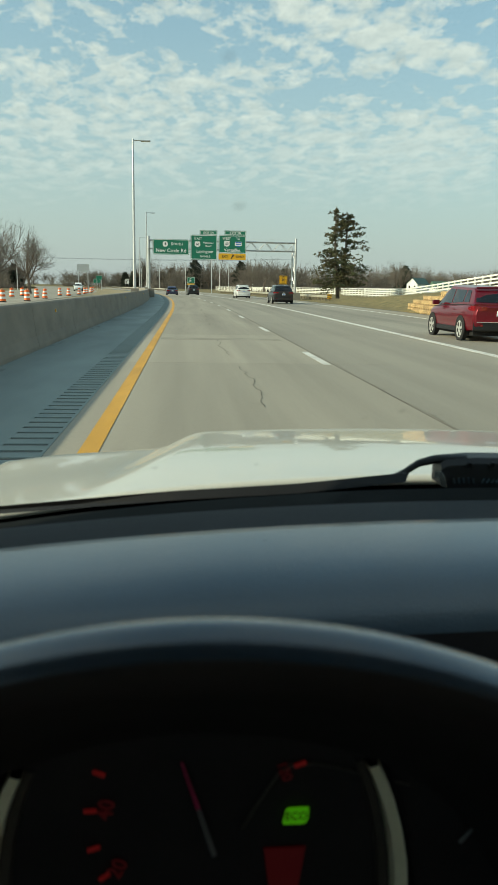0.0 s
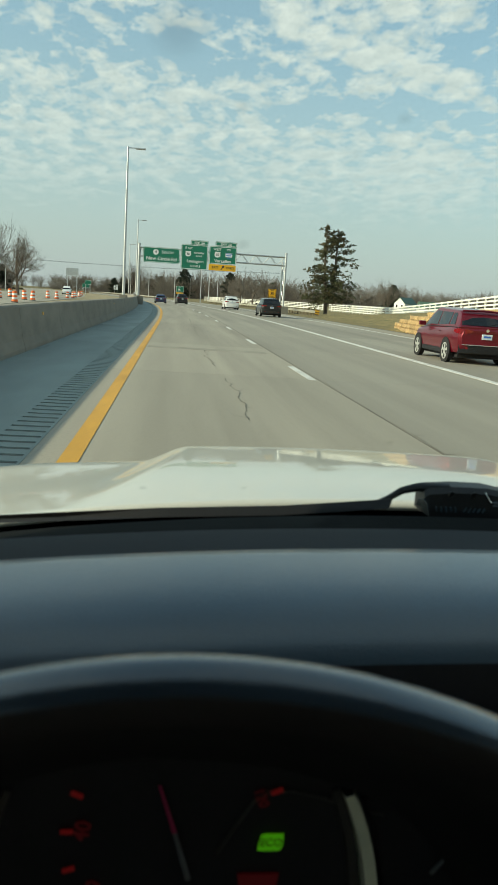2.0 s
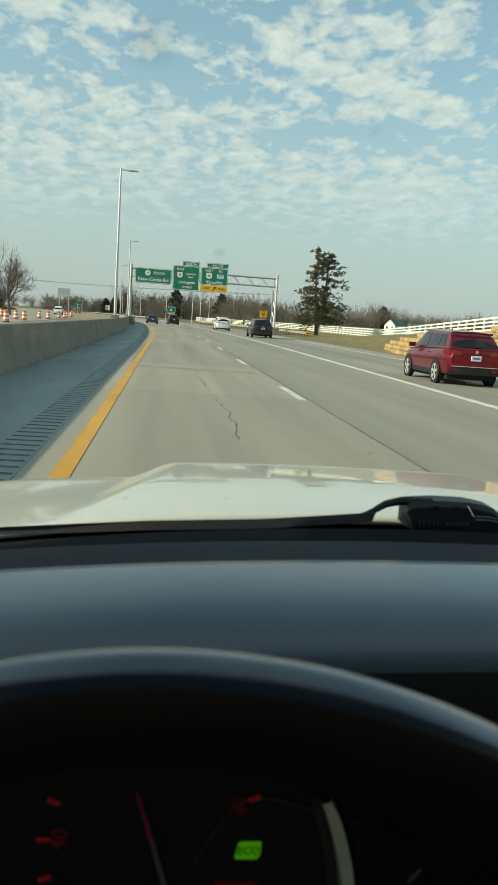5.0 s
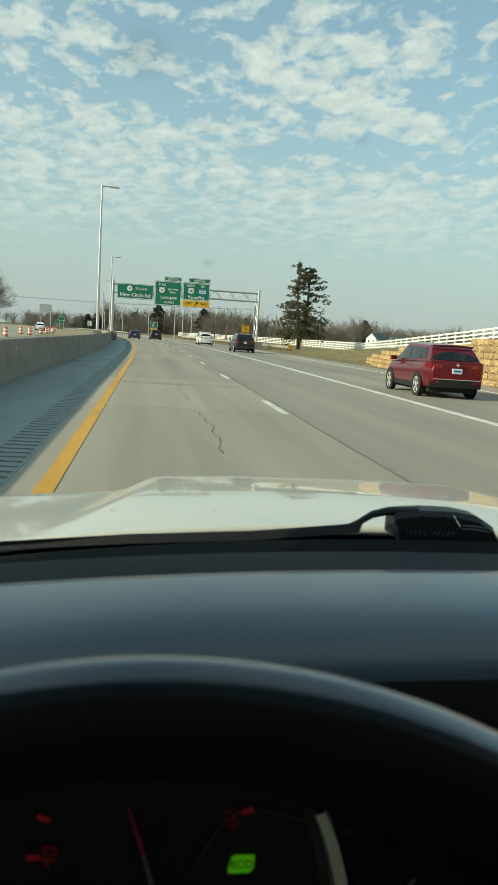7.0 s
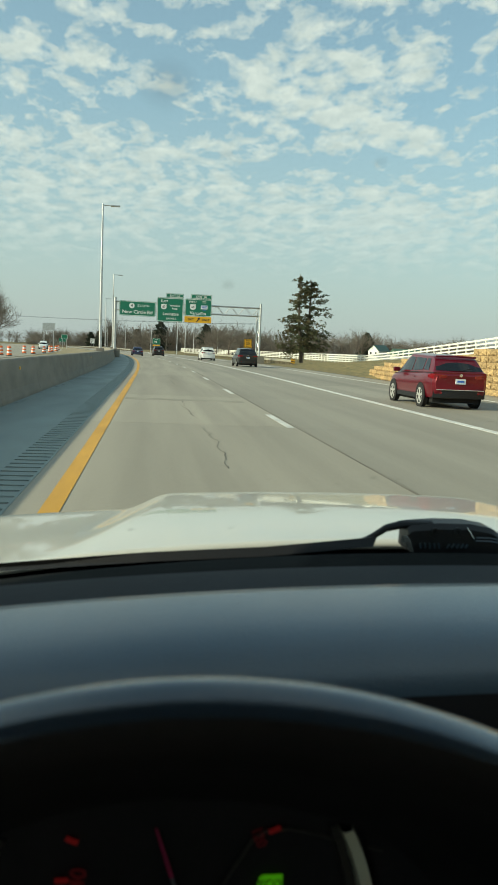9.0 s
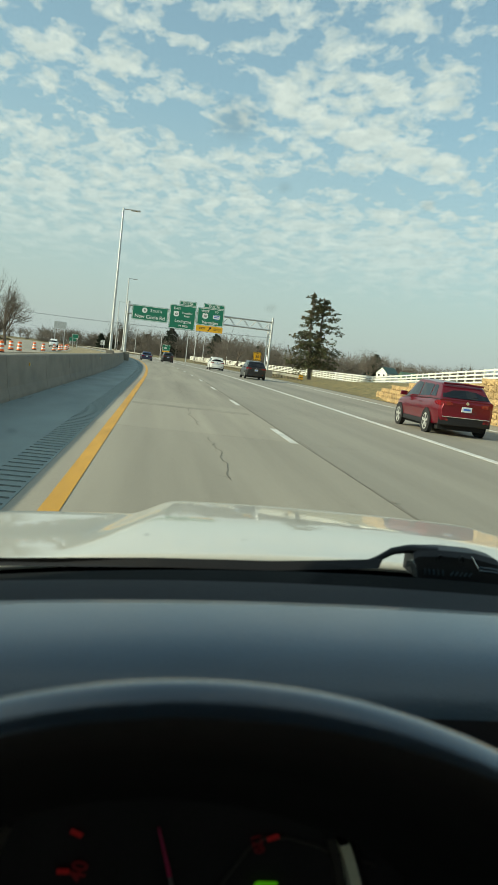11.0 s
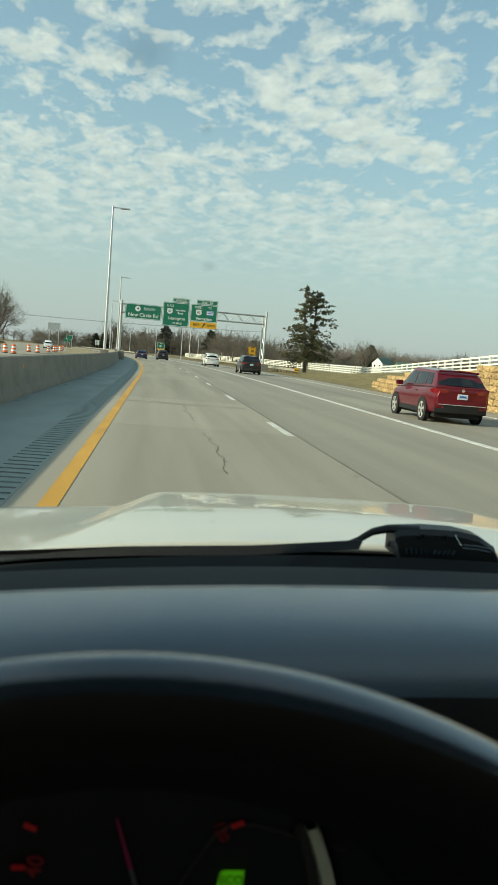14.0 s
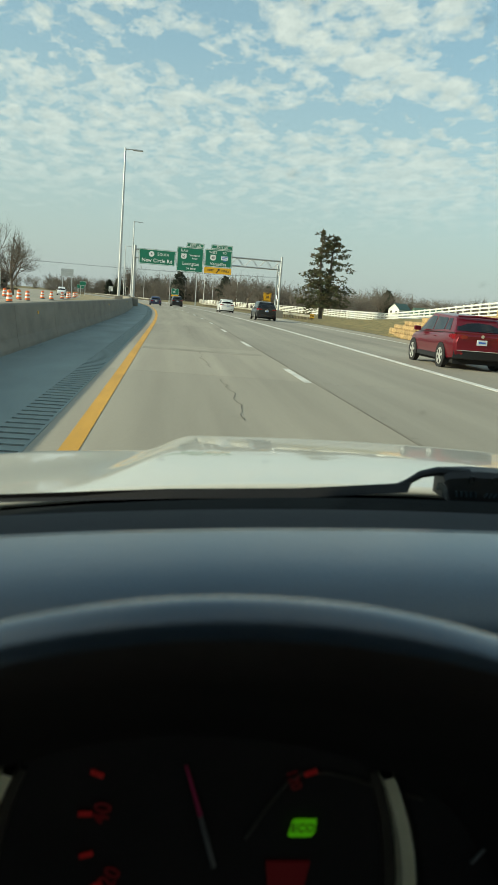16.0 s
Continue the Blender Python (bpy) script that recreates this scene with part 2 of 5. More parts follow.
NEEDLE_M = material("dial_needle", (0.14, 0.14, 0.14), 0.6, var=0.05, bump=0.0)
RING_FOOT = material("brown_gauge_plastic", (0.050, 0.041, 0.032), 0.6, var=0.08, bump=0.0)
RED_N = material("red_needle_tip", (0.42, 0.02, 0.10), 0.5, var=0.03, bump=0.0)
UNDER = material("car_underside", (0.010, 0.010, 0.010), 0.9, bump=0.0)
ECO_G = material("green_lamp", (0.02, 0.25, 0.01), 0.5, var=0.02, bump=0.0, emit=((0.22, 0.95, 0.01), 0.13))
RED_L = material("red_dial_light", (0.25, 0.01, 0.01), 0.5, var=0.02, bump=0.0, emit=((1.0, 0.03, 0.03), 0.03))
RED_D = material("dim_red_dial_light", (0.12, 0.01, 0.01), 0.5, var=0.02, bump=0.0, emit=((1.0, 0.03, 0.05), 0.009))


def paint(name, c, metal=0.35):
    return material(name, c, 0.28, metal=metal, var=0.02, scale=3, fine=400, bump=0.0, coat=0.55)


def glass_pane(name):
    """Clear pane: it lets the view through, with a slight gloss and a few specks of dust."""
    m = bpy.data.materials.new(name)
    m.use_nodes = True
    nt = m.node_tree
    nt.nodes.clear()
    N, L = nt.nodes.new, nt.links.new
    tr, gl, df = N("ShaderNodeBsdfTransparent"), N("ShaderNodeBsdfGlossy"), N("ShaderNodeBsdfDiffuse")
    gl.inputs["Roughness"].default_value = 0.02
    df.inputs["Color"].default_value = (0.55, 0.55, 0.52, 1)
    tr.inputs["Color"].default_value = (0.95, 0.985, 0.97, 1)
    m1, m2, out = N("ShaderNodeMixShader"), N("ShaderNodeMixShader"), N("ShaderNodeOutputMaterial")
    m1.inputs[0].default_value = 0.012
    L(tr.outputs[0], m1.inputs[1]), L(gl.outputs[0], m1.inputs[2])
    tc, v, r = N("ShaderNodeTexCoord"), N("ShaderNodeTexVoronoi"), N("ShaderNodeValToRGB")
    v.inputs["Scale"].default_value = 14.0
    L(tc.outputs["Object"], v.inputs["Vector"])
    r.color_ramp.elements[0].position, r.color_ramp.elements[0].color = 0.0, (0.22, 0.22, 0.22, 1)
    r.color_ramp.elements[1].position, r.color_ramp.elements[1].color = 0.085, (0, 0, 0, 1)
    L(v.outputs["Distance"], r.inputs[0])
    # one greasy smear on the glass
    vd, mr, mx = N("ShaderNodeVectorMath"), N("ShaderNodeMapRange"), N("ShaderNodeMath")
    vd.operation, vd.inputs[1].default_value = "DISTANCE", (0.0, 0.38, 1.632)
    L(tc.outputs["Object"], vd.inputs[0])
    mr.inputs["From Min"].default_value, mr.inputs["From Max"].default_value = 0.004, 0.017
    mr.inputs["To Min"].default_value, mr.inputs["To Max"].default_value = 0.16, 0.0
    L(vd.outputs["Value"], mr.inputs[0])
    mx.operation = "MAXIMUM"
    L(mr.outputs[0], mx.inputs[0]), L(r.outputs[0], mx.inputs[1]), L(mx.outputs[0], m2.inputs[0])
    L(m1.outputs[0], m2.inputs[1]), L(df.outputs[0], m2.inputs[2]), L(m2.outputs[0], out.inputs[0])
    return m


GLASS = glass_pane("windscreen_glass")

# ---- mesh helpers ----


class Shape:
    """Collects vertices and faces, and makes one mesh object of them."""

    def __init__(self):
        self.v, self.f = [], []

    def add(self, verts, faces):
        n = len(self.v)
        self.v += [tuple(p) for p in verts]
        self.f += [tuple(i + n for i in q) for q in faces]
        return self

    def box(self, x0, x1, y0, y1, z0, z1, bevel=0.0):
        if not bevel:
            vs = [(x, y, z) for z in (z0, z1) for y in (y0, y1) for x in (x0, x1)]
            return self.add(vs, [(0, 2, 3, 1), (4, 5, 7, 6), (0, 1, 5, 4), (2, 6, 7, 3), (0, 4, 6, 2), (1, 3, 7, 5)])
        bm = bmesh.new()
        bmesh.ops.create_cube(bm, size=1)
        bmesh.ops.scale(bm, vec=(x1 - x0, y1 - y0, z1 - z0), verts=bm.verts)
        bmesh.ops.translate(bm, vec=((x0 + x1) / 2, (y0 + y1) / 2, (z0 + z1) / 2), verts=bm.verts)
        bmesh.ops.bevel(bm, geom=bm.edges[:], offset=bevel, segments=2, affect="EDGES", profile=0.6)
        bm.verts.index_update()
        self.add([v.co for v in bm.verts], [[v.index for v in f.verts] for f in bm.faces])
        bm.free()
        return self

    def tube(self, pts, radii, n=6, caps=True):
        pts = [Vector(p) for p in pts]
        if isinstance(radii, (int, float)):
            radii = [radii] * len(pts)
        vs, fs = [], []
        for i, p in enumerate(pts):
            d = (pts[min(i + 1, len(pts) - 1)] - pts[max(i - 1, 0)])
            d = d.normalized() if d.length > 1e-9 else Vector((0, 0, 1))
            a = d.cross(Vector((0, 0, 1)) if abs(d.z) < 0.9 else Vector((1, 0, 0))).normalized()
            c = d.cross(a)
            vs += [p + (a * math.cos(2 * math.pi * k / n) + c * math.sin(2 * math.pi * k / n)) * radii[i] for k in range(n)]
        for i in range(len(pts) - 1):
            for k in range(n):
                fs.append((i * n + k, i * n + (k + 1) % n, (i + 1) * n + (k + 1) % n, (i + 1) * n + k))
        if caps:
            fs += [tuple(range(n)), tuple(range((len(pts) - 1) * n, len(pts) * n))]
        return self.add(vs, fs)

    def grid(self, rows, close=False):
        """A sheet through rows of points; close joins the last row's ends to its first."""
        n = len(rows[0])
        fs = []
        for i in range(len(rows) - 1):
            for k in range(n - (0 if close else 1)):
                fs.append((i * n + k, i * n + (k + 1) % n, (i + 1) * n + (k + 1) % n, (i + 1) * n + k))
        return self.add([p for r in rows for p in r], fs)

    def loft(self, rows):
        n, m = len(rows[0]), len(rows)
        self.grid(rows, True)
        k = len(self.v) - n * m
        self.f += [tuple(range(k, k + n)), tuple(range(k + n * (m - 1), k + n * m))]
        return self

    def disc(self, c, r, axis="x", n=24, thick=0.01, r_in=0.0):
        out = []
        for s in (-0.5, 0.5):
            for rr in ((r,) if not r_in else (r, r_in)):
                ring = []
                for k in range(n):
                    a, b, t = rr * math.cos(2 * math.pi * k / n), rr * math.sin(2 * math.pi * k / n), s * thick
                    ring.append({"x": (c[0] + t, c[1] + a, c[2] + b), "y": (c[0] + a, c[1] + t, c[2] + b), "z": (c[0] + a, c[1] + b, c[2] + t)}[axis])
                out.append(ring)
        if r_in:
            return self.grid([out[0], out[1], out[3], out[2], out[0]], True)
        return self.loft(out)

    def mesh(self, name, mat, smooth=False, loose=False):
        me = bpy.data.meshes.new(name)
        me.from_pydata(self.v, [], self.f)
        if not loose:
            bm = bmesh.new()
            bm.from_mesh(me)
            bmesh.ops.recalc_face_normals(bm, faces=bm.faces)
            bm.to_mesh(me)
            bm.free()
        me.materials.append(mat)
        if smooth:
            me.shade_smooth()
            me.set_sharp_from_angle(angle=radians(38))
        return me

    def make(self, name, mat, parent=None, label="", smooth=False, loc=None, bevel=0.0, loose=False):
        ob = new(name, self.mesh(name, mat, smooth, loose))
        if loc is not None:
            ob.location = loc
        if parent is not None:
            ob.parent = parent
        if label:
            ob["label"] = label
        if bevel:
            b = ob.modifiers.new("bevel", "BEVEL")
            b.width, b.segments, b.limit_method, b.angle_limit = bevel, 2, "ANGLE", radians(40)
        return ob


def thing(name, label, category, group="", loc=(0, 0, 0), turn=0.0):
    ob = new(name)
    ob.empty_display_size = 0.2
    ob.location = loc
    ob.rotation_euler = (0, 0, radians(turn))
    return tagged(ob, label, category, group)


def lettering(text, size, mat, parent, loc, rot=(90, 0, 0), align="CENTER", name="lettering", depth=0.004, sx=1.0):
    cu = bpy.data.curves.new(name, "FONT")
    cu.body, cu.size, cu.align_x, cu.align_y, cu.extrude = text, size, align, "CENTER", depth
    cu.materials.append(mat)
    cu.resolution_u, cu.offset = 3, size * 0.012
    ob = new(name, cu)
    ob.location, ob.rotation_euler, ob.scale = loc, [radians(a) for a in rot], (sx, 1, 1)
    ob.parent = parent
    return ob


def bend(y):
    """Sideways shift of the road, which bends slowly to the left."""
    d = max(0.0, y - 40.0)
    return -d * d / 2600.0 if d < 260 else -26.0 - (d - 260) * 0.2


def frange(a, b, s):
    n = max(1, round((b - a) / s))
    return [a + (b - a) * i / n for i in range(n + 1)]


def strip(sh, x0, x1, y0, y1, z0, z1, step=6.0):
    """A flat band of the road with thickness, following the bend."""
    rows = []
    for y in frange(y0, y1, step):
        o = bend(y)
        rows.append([(x0 + o, y, z0), (x1 + o, y, z0), (x1 + o, y, z1), (x0 + o, y, z1)])
    return sh.loft(rows)

# ---- ground ----
WALL_END = 57.0


def wall_x(y):
    return 15.2 if y < 40 else 15.2 + 1.5 * ((y - 40) / 17.0) ** 2


def wall_top(y):
    """Height of the retained bank behind the stone wall."""
    return 3.0 * min(1.0, max(0.0, (WALL_END + 1.0 - y) / 52.0)) ** 0.62


def ground_z(x, y):
    o = bend(y)
    if x - o < 15.5:
        return -0.12
    d = x - o - 15.5
    far = 0.25 * min(1.0, d / 6.0) + 0.012 * min(d, 60.0)
    bank = wall_top(y) * min(1.0, max(0.0, d - 0.4) / 1.2) * max(0.0, 1 - d / 70.0)
    rise = 2.3 * min(1.0, max(0.0, (106.0 - y) / 60.0)) * min(1.0, max(0.0, d - 2.5) / 7.0) ** 1.3
    return -0.12 + far + max(bank, rise)


def build_ground():
    xs = sorted(set(frange(-1800, -60, 290) + frange(-60, 12, 8) + frange(13, 24, 0.5) + frange(26, 90, 4) + frange(100, 2000, 270)))
    ys = sorted(set(frange(-600, -60, 180) + frange(-60, 110, 2.5) + frange(118, 420, 14) + frange(450, 3000, 250)))
    rows = [[(x + (bend(y) if abs(x) < 60 else 0), y, ground_z(x + (bend(y) if abs(x) < 60 else 0), y)) for x in xs] for y in ys]
    ob = Shape().grid(rows).make("ground", GRASS, smooth=True)
    tagged(ob, "dry brown and green winter grass beside the highway", "ground", kind="structure")
    med = Shape()
    strip(med, -13.2, -3.9, -120, 640, -0.1, -0.04, 10)
    tagged(med.make("ground_median", DIRT), "strip of straw-coloured dead grass between the carriageways", "ground", kind="structure")
    return ob


build_ground()

# ---- road ----
road = Shape()
strip(road, -3.55, 15.6, -120, 640, -0.10, -0.012, 10)
road = tagged(road.make("road", ROAD_BASE), "grey concrete highway with three marked lanes", "road", kind="structure")
far_road = Shape()
strip(far_road, -31.0, -13.2, -120, 640, -0.10, 0.0, 10)
tagged(far_road.make("road_opposite", CONCRETE), "pale concrete carriageway for oncoming traffic", "road", kind="structure")
sh = Shape()
strip(sh, -3.40, -1.72, -120, 640, -0.01, 0.0, 6)
strip(sh, -1.30, -1.27, -120, 640, -0.01, 0.0, 6)
tagged(sh.make("pavement_shoulder", ASPHALT), "bluish asphalt shoulder in the barrier's shade", "road shoulder", kind="structure")
sh = Shape()
strip(sh, 13.25, 15.2, -120, 640, -0.01, -0.001, 6)
tagged(sh.make("pavement_shoulder_outer", CONCRETE), "pale worn paved shoulder beside the exit lane", "road shoulder", kind="structure")

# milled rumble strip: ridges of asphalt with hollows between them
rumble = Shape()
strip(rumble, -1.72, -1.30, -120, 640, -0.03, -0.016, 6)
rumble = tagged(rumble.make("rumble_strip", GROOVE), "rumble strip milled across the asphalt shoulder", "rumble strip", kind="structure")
ridge = Shape().box(-0.21, 0.21, -0.105, 0.105, -0.03, 0.0).mesh("ridge", ASPHALT)
for i in range(230):
    y = 4.0 + i * 0.30
    o = new("ridge", ridge)
    o.location, o.parent = (-1.51 + bend(y), y, 0), rumble
rest = Shape()
for y in frange(73.1, 200, 0.30):
    rest.box(-1.72 + bend(y), -1.30 + bend(y), y - 0.105, y + 0.105, -0.03, 0.0)
tagged(rest.make("ridges_beyond", ASPHALT, rumble), kind="stuff")

# painted lines lie on the slabs
lines = Shape()
strip(lines, -0.972, -0.790, -120, 640, -0.005, 0.006, 5)
tagged(lines.make("yellow_line", YELLOW), "solid yellow paint line along the inner lane edge", "road marking", kind="structure")
wl = Shape()
strip(wl, 7.25, 7.50, -120, 640, -0.005, 0.006, 5)
tagged(wl.make("wide_white_line", WHITE_P), "wide solid white line dividing off the exit lane", "road marking", kind="structure")
wl = Shape()
strip(wl, 13.0, 13.15, -120, 640, -0.005, 0.006, 5)
tagged(wl.make("edge_line", WHITE_P), "thin worn white line along the outer edge", "road marking", kind="structure")
for k in range(-6, 20):
    y = 15.05 + 11.58 * k
    d = Shape()
    strip(d, 2.76 + 0.012 * (k % 2), 2.91 + 0.012 * (k % 2), y, y + 3.02, -0.005, 0.006, 1.0)
    tagged(d.make("lane_dash", WHITE_P), "short worn white lane dash on concrete", "road marking", "lane dashes", "structure")


def crack(name, x, y0, y1, seed, wide=0.03, branch=0.3, sway=0.045):
    """A wandering crack as a thin dark ribbon, with short side cracks."""
    r = random.Random(seed)
    s, xx, last = Shape(), x, None
    for y in frange(y0, y1, 0.16):
        xx += r.uniform(-sway, sway) + (x - xx) * 0.15
        w = wide * r.uniform(0.3, 1.2)
        cur = [(xx - w / 2 + bend(y), y, 0.0045), (xx + w / 2 + bend(y), y, 0.0045)]
        if last:
            s.add(last + cur, [(0, 1, 3, 2)])
        last = cur
        if r.random() < branch:
            dx = r.uniform(-0.22, 0.22)
            s.add([(xx, y, 0.0045), (xx, y + 0.02, 0.0045), (xx + dx, y + r.uniform(0.0, 0.2), 0.0045)], [(0, 1, 2)])
    return tagged(s.make(name, CRACK), "thin dark wandering crack in the concrete", "road crack", kind="structure")


crack("road_crack", 1.03, 9.5, 14.5, 3, 0.016, 0.22)
crack("road_crack", 0.92, 17, 22, 5, 0.020)
crack("road_crack", 3.0, 6, 60, 8, 0.012, 0.08, 0.012)
js = Shape()
strip(js, 2.957, 2.975, -60, 300, -0.005, 0.002, 5)
tagged(js.make("joint_seal", CRACK), "dark sealed joint between two lanes", "road joint", kind="structure")
crack("road_crack", 0.98, 30, 52, 11, 0.014)

patch = Shape()
strip(patch, -0.74, 2.74, 22.0, 22.7, -0.002, 0.003, 0.7)
tagged(patch.make("road_patch", material("worn_road_patch", (0.292, 0.266, 0.210), 0.8, var=0.10, scale=1.2, fine=30)), "darker worn band across the concrete lane", "road patch", kind="structure")

# ---- median barrier ----
barrier = thing("barrier", "long grey concrete median barrier, stained, beside the shoulder", "barrier")
barrier["kind"] = "structure"
y = -54.0
while y < 170:
    prof = [(0.0, -0.05), (0.0, 0.08), (-0.06, 0.30), (-0.15, 1.02), (-0.18, 1.06), (-0.50, 1.06), (-0.53, 1.02), (-0.62, 0.30), (-0.68, 0.08), (-0.68, -0.05)]
    rows = []
    for t in (0.002, 0.33, 0.66, 0.998):
        yy = y + 6.0 * t
        rows.append([(-3.40 + bend(yy) + a, yy, b) for a, b in prof])
    Shape().loft(rows).make("barrier_segment", BARRIER_C, barrier)
    if round(y) % 24 == 18:
        refl = Shape().box(-0.01, 0.02, -0.05, 0.05, -0.04, 0.04)
        refl.make("reflector", SIGN_Y, barrier, "small amber reflector", loc=(-3.52 + bend(y + 3), y + 3, 0.80))
    y += 6.0
scuff = Shape()
rs = random.Random(4)
for i in range(26):
    yy, ln = rs.uniform(9, 70), rs.uniform(0.3, 1.2)
    w = rs.uniform(0.03, 0.12)
    x = -3.36 + rs.uniform(0, 0.12) + bend(yy)
    scuff.add([(x, yy, 0.004), (x + w, yy + ln * 0.3, 0.004), (x + w * 0.7, yy + ln, 0.004), (x - 0.0, yy + ln * 0.8, 0.004)], [(0, 1, 2, 3)])
tagged(scuff.make("gravel_dirt", GROOVE), "dark dirt and grit along the barrier's foot", "dirt", kind="stuff")

# ---- tall lamps on the barrier ----


def barrier_lamp():
    t = thing("street_lamp", "tall galvanised lamp pole standing on the concrete barrier", "street lamp", "lamps along the barrier")
    Shape().box(-0.28, 0.28, -0.35, 0.35, 1.05, 1.30, 0.03).make("base", BARRIER_C, t)
    Shape().tube([(0, 0, 1.30), (0, 0, 4.5), (0, 0, 8.0), (0, 0, 11.8)], [0.115, 0.10, 0.085, 0.065], 10).make("pole", STEEL, t, smooth=True)
    Shape().tube([(0, 0, 11.7), (0.5, 0, 11.72), (0.95, 0, 11.70)], 0.035, 8).make("arm", STEEL, t, smooth=True)
    Shape().box(0.55, 1.25, -0.14, 0.14, 11.64, 11.74, 0.03).make("lamp_head", STEEL, t, "flat grey lamp head")
    return t


bl = barrier_lamp()
bl.matrix_basis = pose(-3.75 + bend(58), 58, 0)
for yy in (-58, 0, 113, 171):
    copy_thing(bl, pose(-3.75 + bend(yy), yy, 0))


def cobra_lamp():
    t = thing("street_lamp", "galvanised roadside lamp with a long curved arm", "street lamp", "lamps beside the exit")
    Shape().tube([(0, 0, -0.2), (0, 0, 0.5), (0, 0, 9.0)], [0.14, 0.12, 0.07], 8).make("pole", STEEL, t, smooth=True)
    Shape().tube([(0, 0, 8.9), (-0.8, 0, 9.5), (-1.9, 0, 9.95), (-2.6, 0, 10.0)], 0.035, 6).make("arm", STEEL, t, smooth=True)
    Shape().tube([(0, 0, 8.4), (-0.9, 0, 9.25), (-1.9, 0, 9.9)], 0.022, 6).make("brace", STEEL, t, smooth=True)
    Shape().box(-3.2, -2.5, -0.12, 0.12, 9.94, 10.06, 0.03).make("lamp_head", STEEL, t)
    return t


cl = cobra_lamp()
cl.matrix_basis = pose(17.0 + bend(205), 205, 0.1)
for xx, yy, rot, s in ((16.5, 250, 0, 1), (15.5, 300, 0, 1), (24, 232, 20, 1), (33, 262, 20, 1), (15, 345, 0, 1), (46, 280, 30, 1), (38, 330, 10, 1),
                       (-33.5, 150, 180, 1), (-33.5, 205, 180, 1), (-33.5, 262, 180, 1), (-33.5, 330, 180, 1)):
    copy_thing(cl, pose(xx + bend(yy), yy, 0.1, 0, 0, rot))

# ---- sign gantry ----
GY = 104.0
gantry = thing("sign_gantry", "galvanised truss gantry across the highway carrying green signs", "sign gantry", loc=(0, GY, 0))
Shape().box(-5.45, -4.35, -0.5, 0.5, -0.1, 1.15, 0.04).make("footing", BARRIER_C, gantry)
Shape().box(13.7, 15.3, -0.7, 0.7, -0.1, 0.95, 0.04).make("footing", BARRIER_C, gantry)
Shape().tube([(-5.05, 0, 1.1), (-5.05, 0, 7.95)], 0.19, 12).make("post", STEEL, gantry, smooth=True)
Shape().tube([(14.55, -0.45, 0.9), (14.55, -0.45, 8.0)], 0.15, 12).make("post", STEEL, gantry, smooth=True)
Shape().tube([(14.25, 0.55, 0.9), (14.25, 0.55, 6.9)], 0.12, 12).make("post", STEEL, gantry, smooth=True)
for z0, z1 in ((1.6, 3.2), (3.2, 4.8), (4.8, 6.3)):
    Shape().tube([(14.55, -0.45, z0), (14.25, 0.55, z1)], 0.05, 6).make("post_brace", STEEL, gantry)
for zz in (6.35, 7.45):
    for yy in (-0.45, 0.55):
        Shape().tube([(-5.1, yy, zz), (14.6, yy, zz)], 0.085, 8).make("chord", STEEL, gantry, smooth=True)
k = 0
xx = -5.0
while xx < 14.4:
    for yy in (-0.45, 0.55):
        a, b = (6.35, 7.45) if k % 2 else (7.45, 6.35)
        Shape().tube([(xx, yy, a), (xx + 0.97, yy, b)], 0.035, 5).make("truss_web", STEEL, gantry)
    Shape().tube([(xx, -0.45, 7.45), (xx + 0.97, 0.55, 7.45)] if k % 2 else [(xx, 0.55, 7.45), (xx + 0.97, -0.45, 7.45)], 0.03, 5).make("truss_web", STEEL, gantry)
    k += 1
    xx += 0.97


def sign_panel(name, label, x0, x1, z0, z1, y, mat=GREEN, border=True, parent=None):
    """A road sign with rounded corners, a white border and struts behind it."""
    t = parent or thing(name, label, "road sign", loc=((x0 + x1) / 2, y, z0))
    w, h = (x1 - x0) / 2, z1 - z0
    r = min(w, h) * 0.10

    def outline(inset, yy):
        pts = []
        for cx, cz, a0 in ((w - r, h - r, 0), (-w + r, h - r, 90), (-w + r, r, 180), (w - r, r, 270)):
            for s in range(5):
                a = radians(a0 + s * 22.5)
                pts.append((cx + (r - inset) * math.cos(a), yy, cz + (r - inset) * math.sin(a)))
        return pts
    Shape().loft([outline(0, -0.02), outline(0, 0.03)]).make("panel", mat, t)
    if border:
        Shape().grid([outline(0.045, -0.026), outline(0.10, -0.026), outline(0.10, -0.021), outline(0.045, -0.021), outline(0.045, -0.026)], True).make("border", LEGEND if mat is GREEN else SIGN_K, t)
    return t


def us_shield(t, x, z, s, text):
    half = [(0, 0.46), (0.20, 0.50), (0.36, 0.44), (0.46, 0.50), (0.52, 0.40), (0.44, 0.26), (0.52, 0.02), (0.50, -0.22), (0.34, -0.40), (0.12, -0.46), (0, -0.54)]
    pts = [(a * s, b * s) for a, b in half] + [(-a * s, b * s) for a, b in reversed(half[1:-1])]
    Shape().loft([[(x + a, -0.040, z + b) for a, b in pts], [(x + a, -0.024, z + b) for a, b in pts]]).make("route_shield", LEGEND, t, "white route shield")
    lettering(text, s * 0.62, SIGN_K, t, (x, -0.046, z - 0.02), sx=0.85)


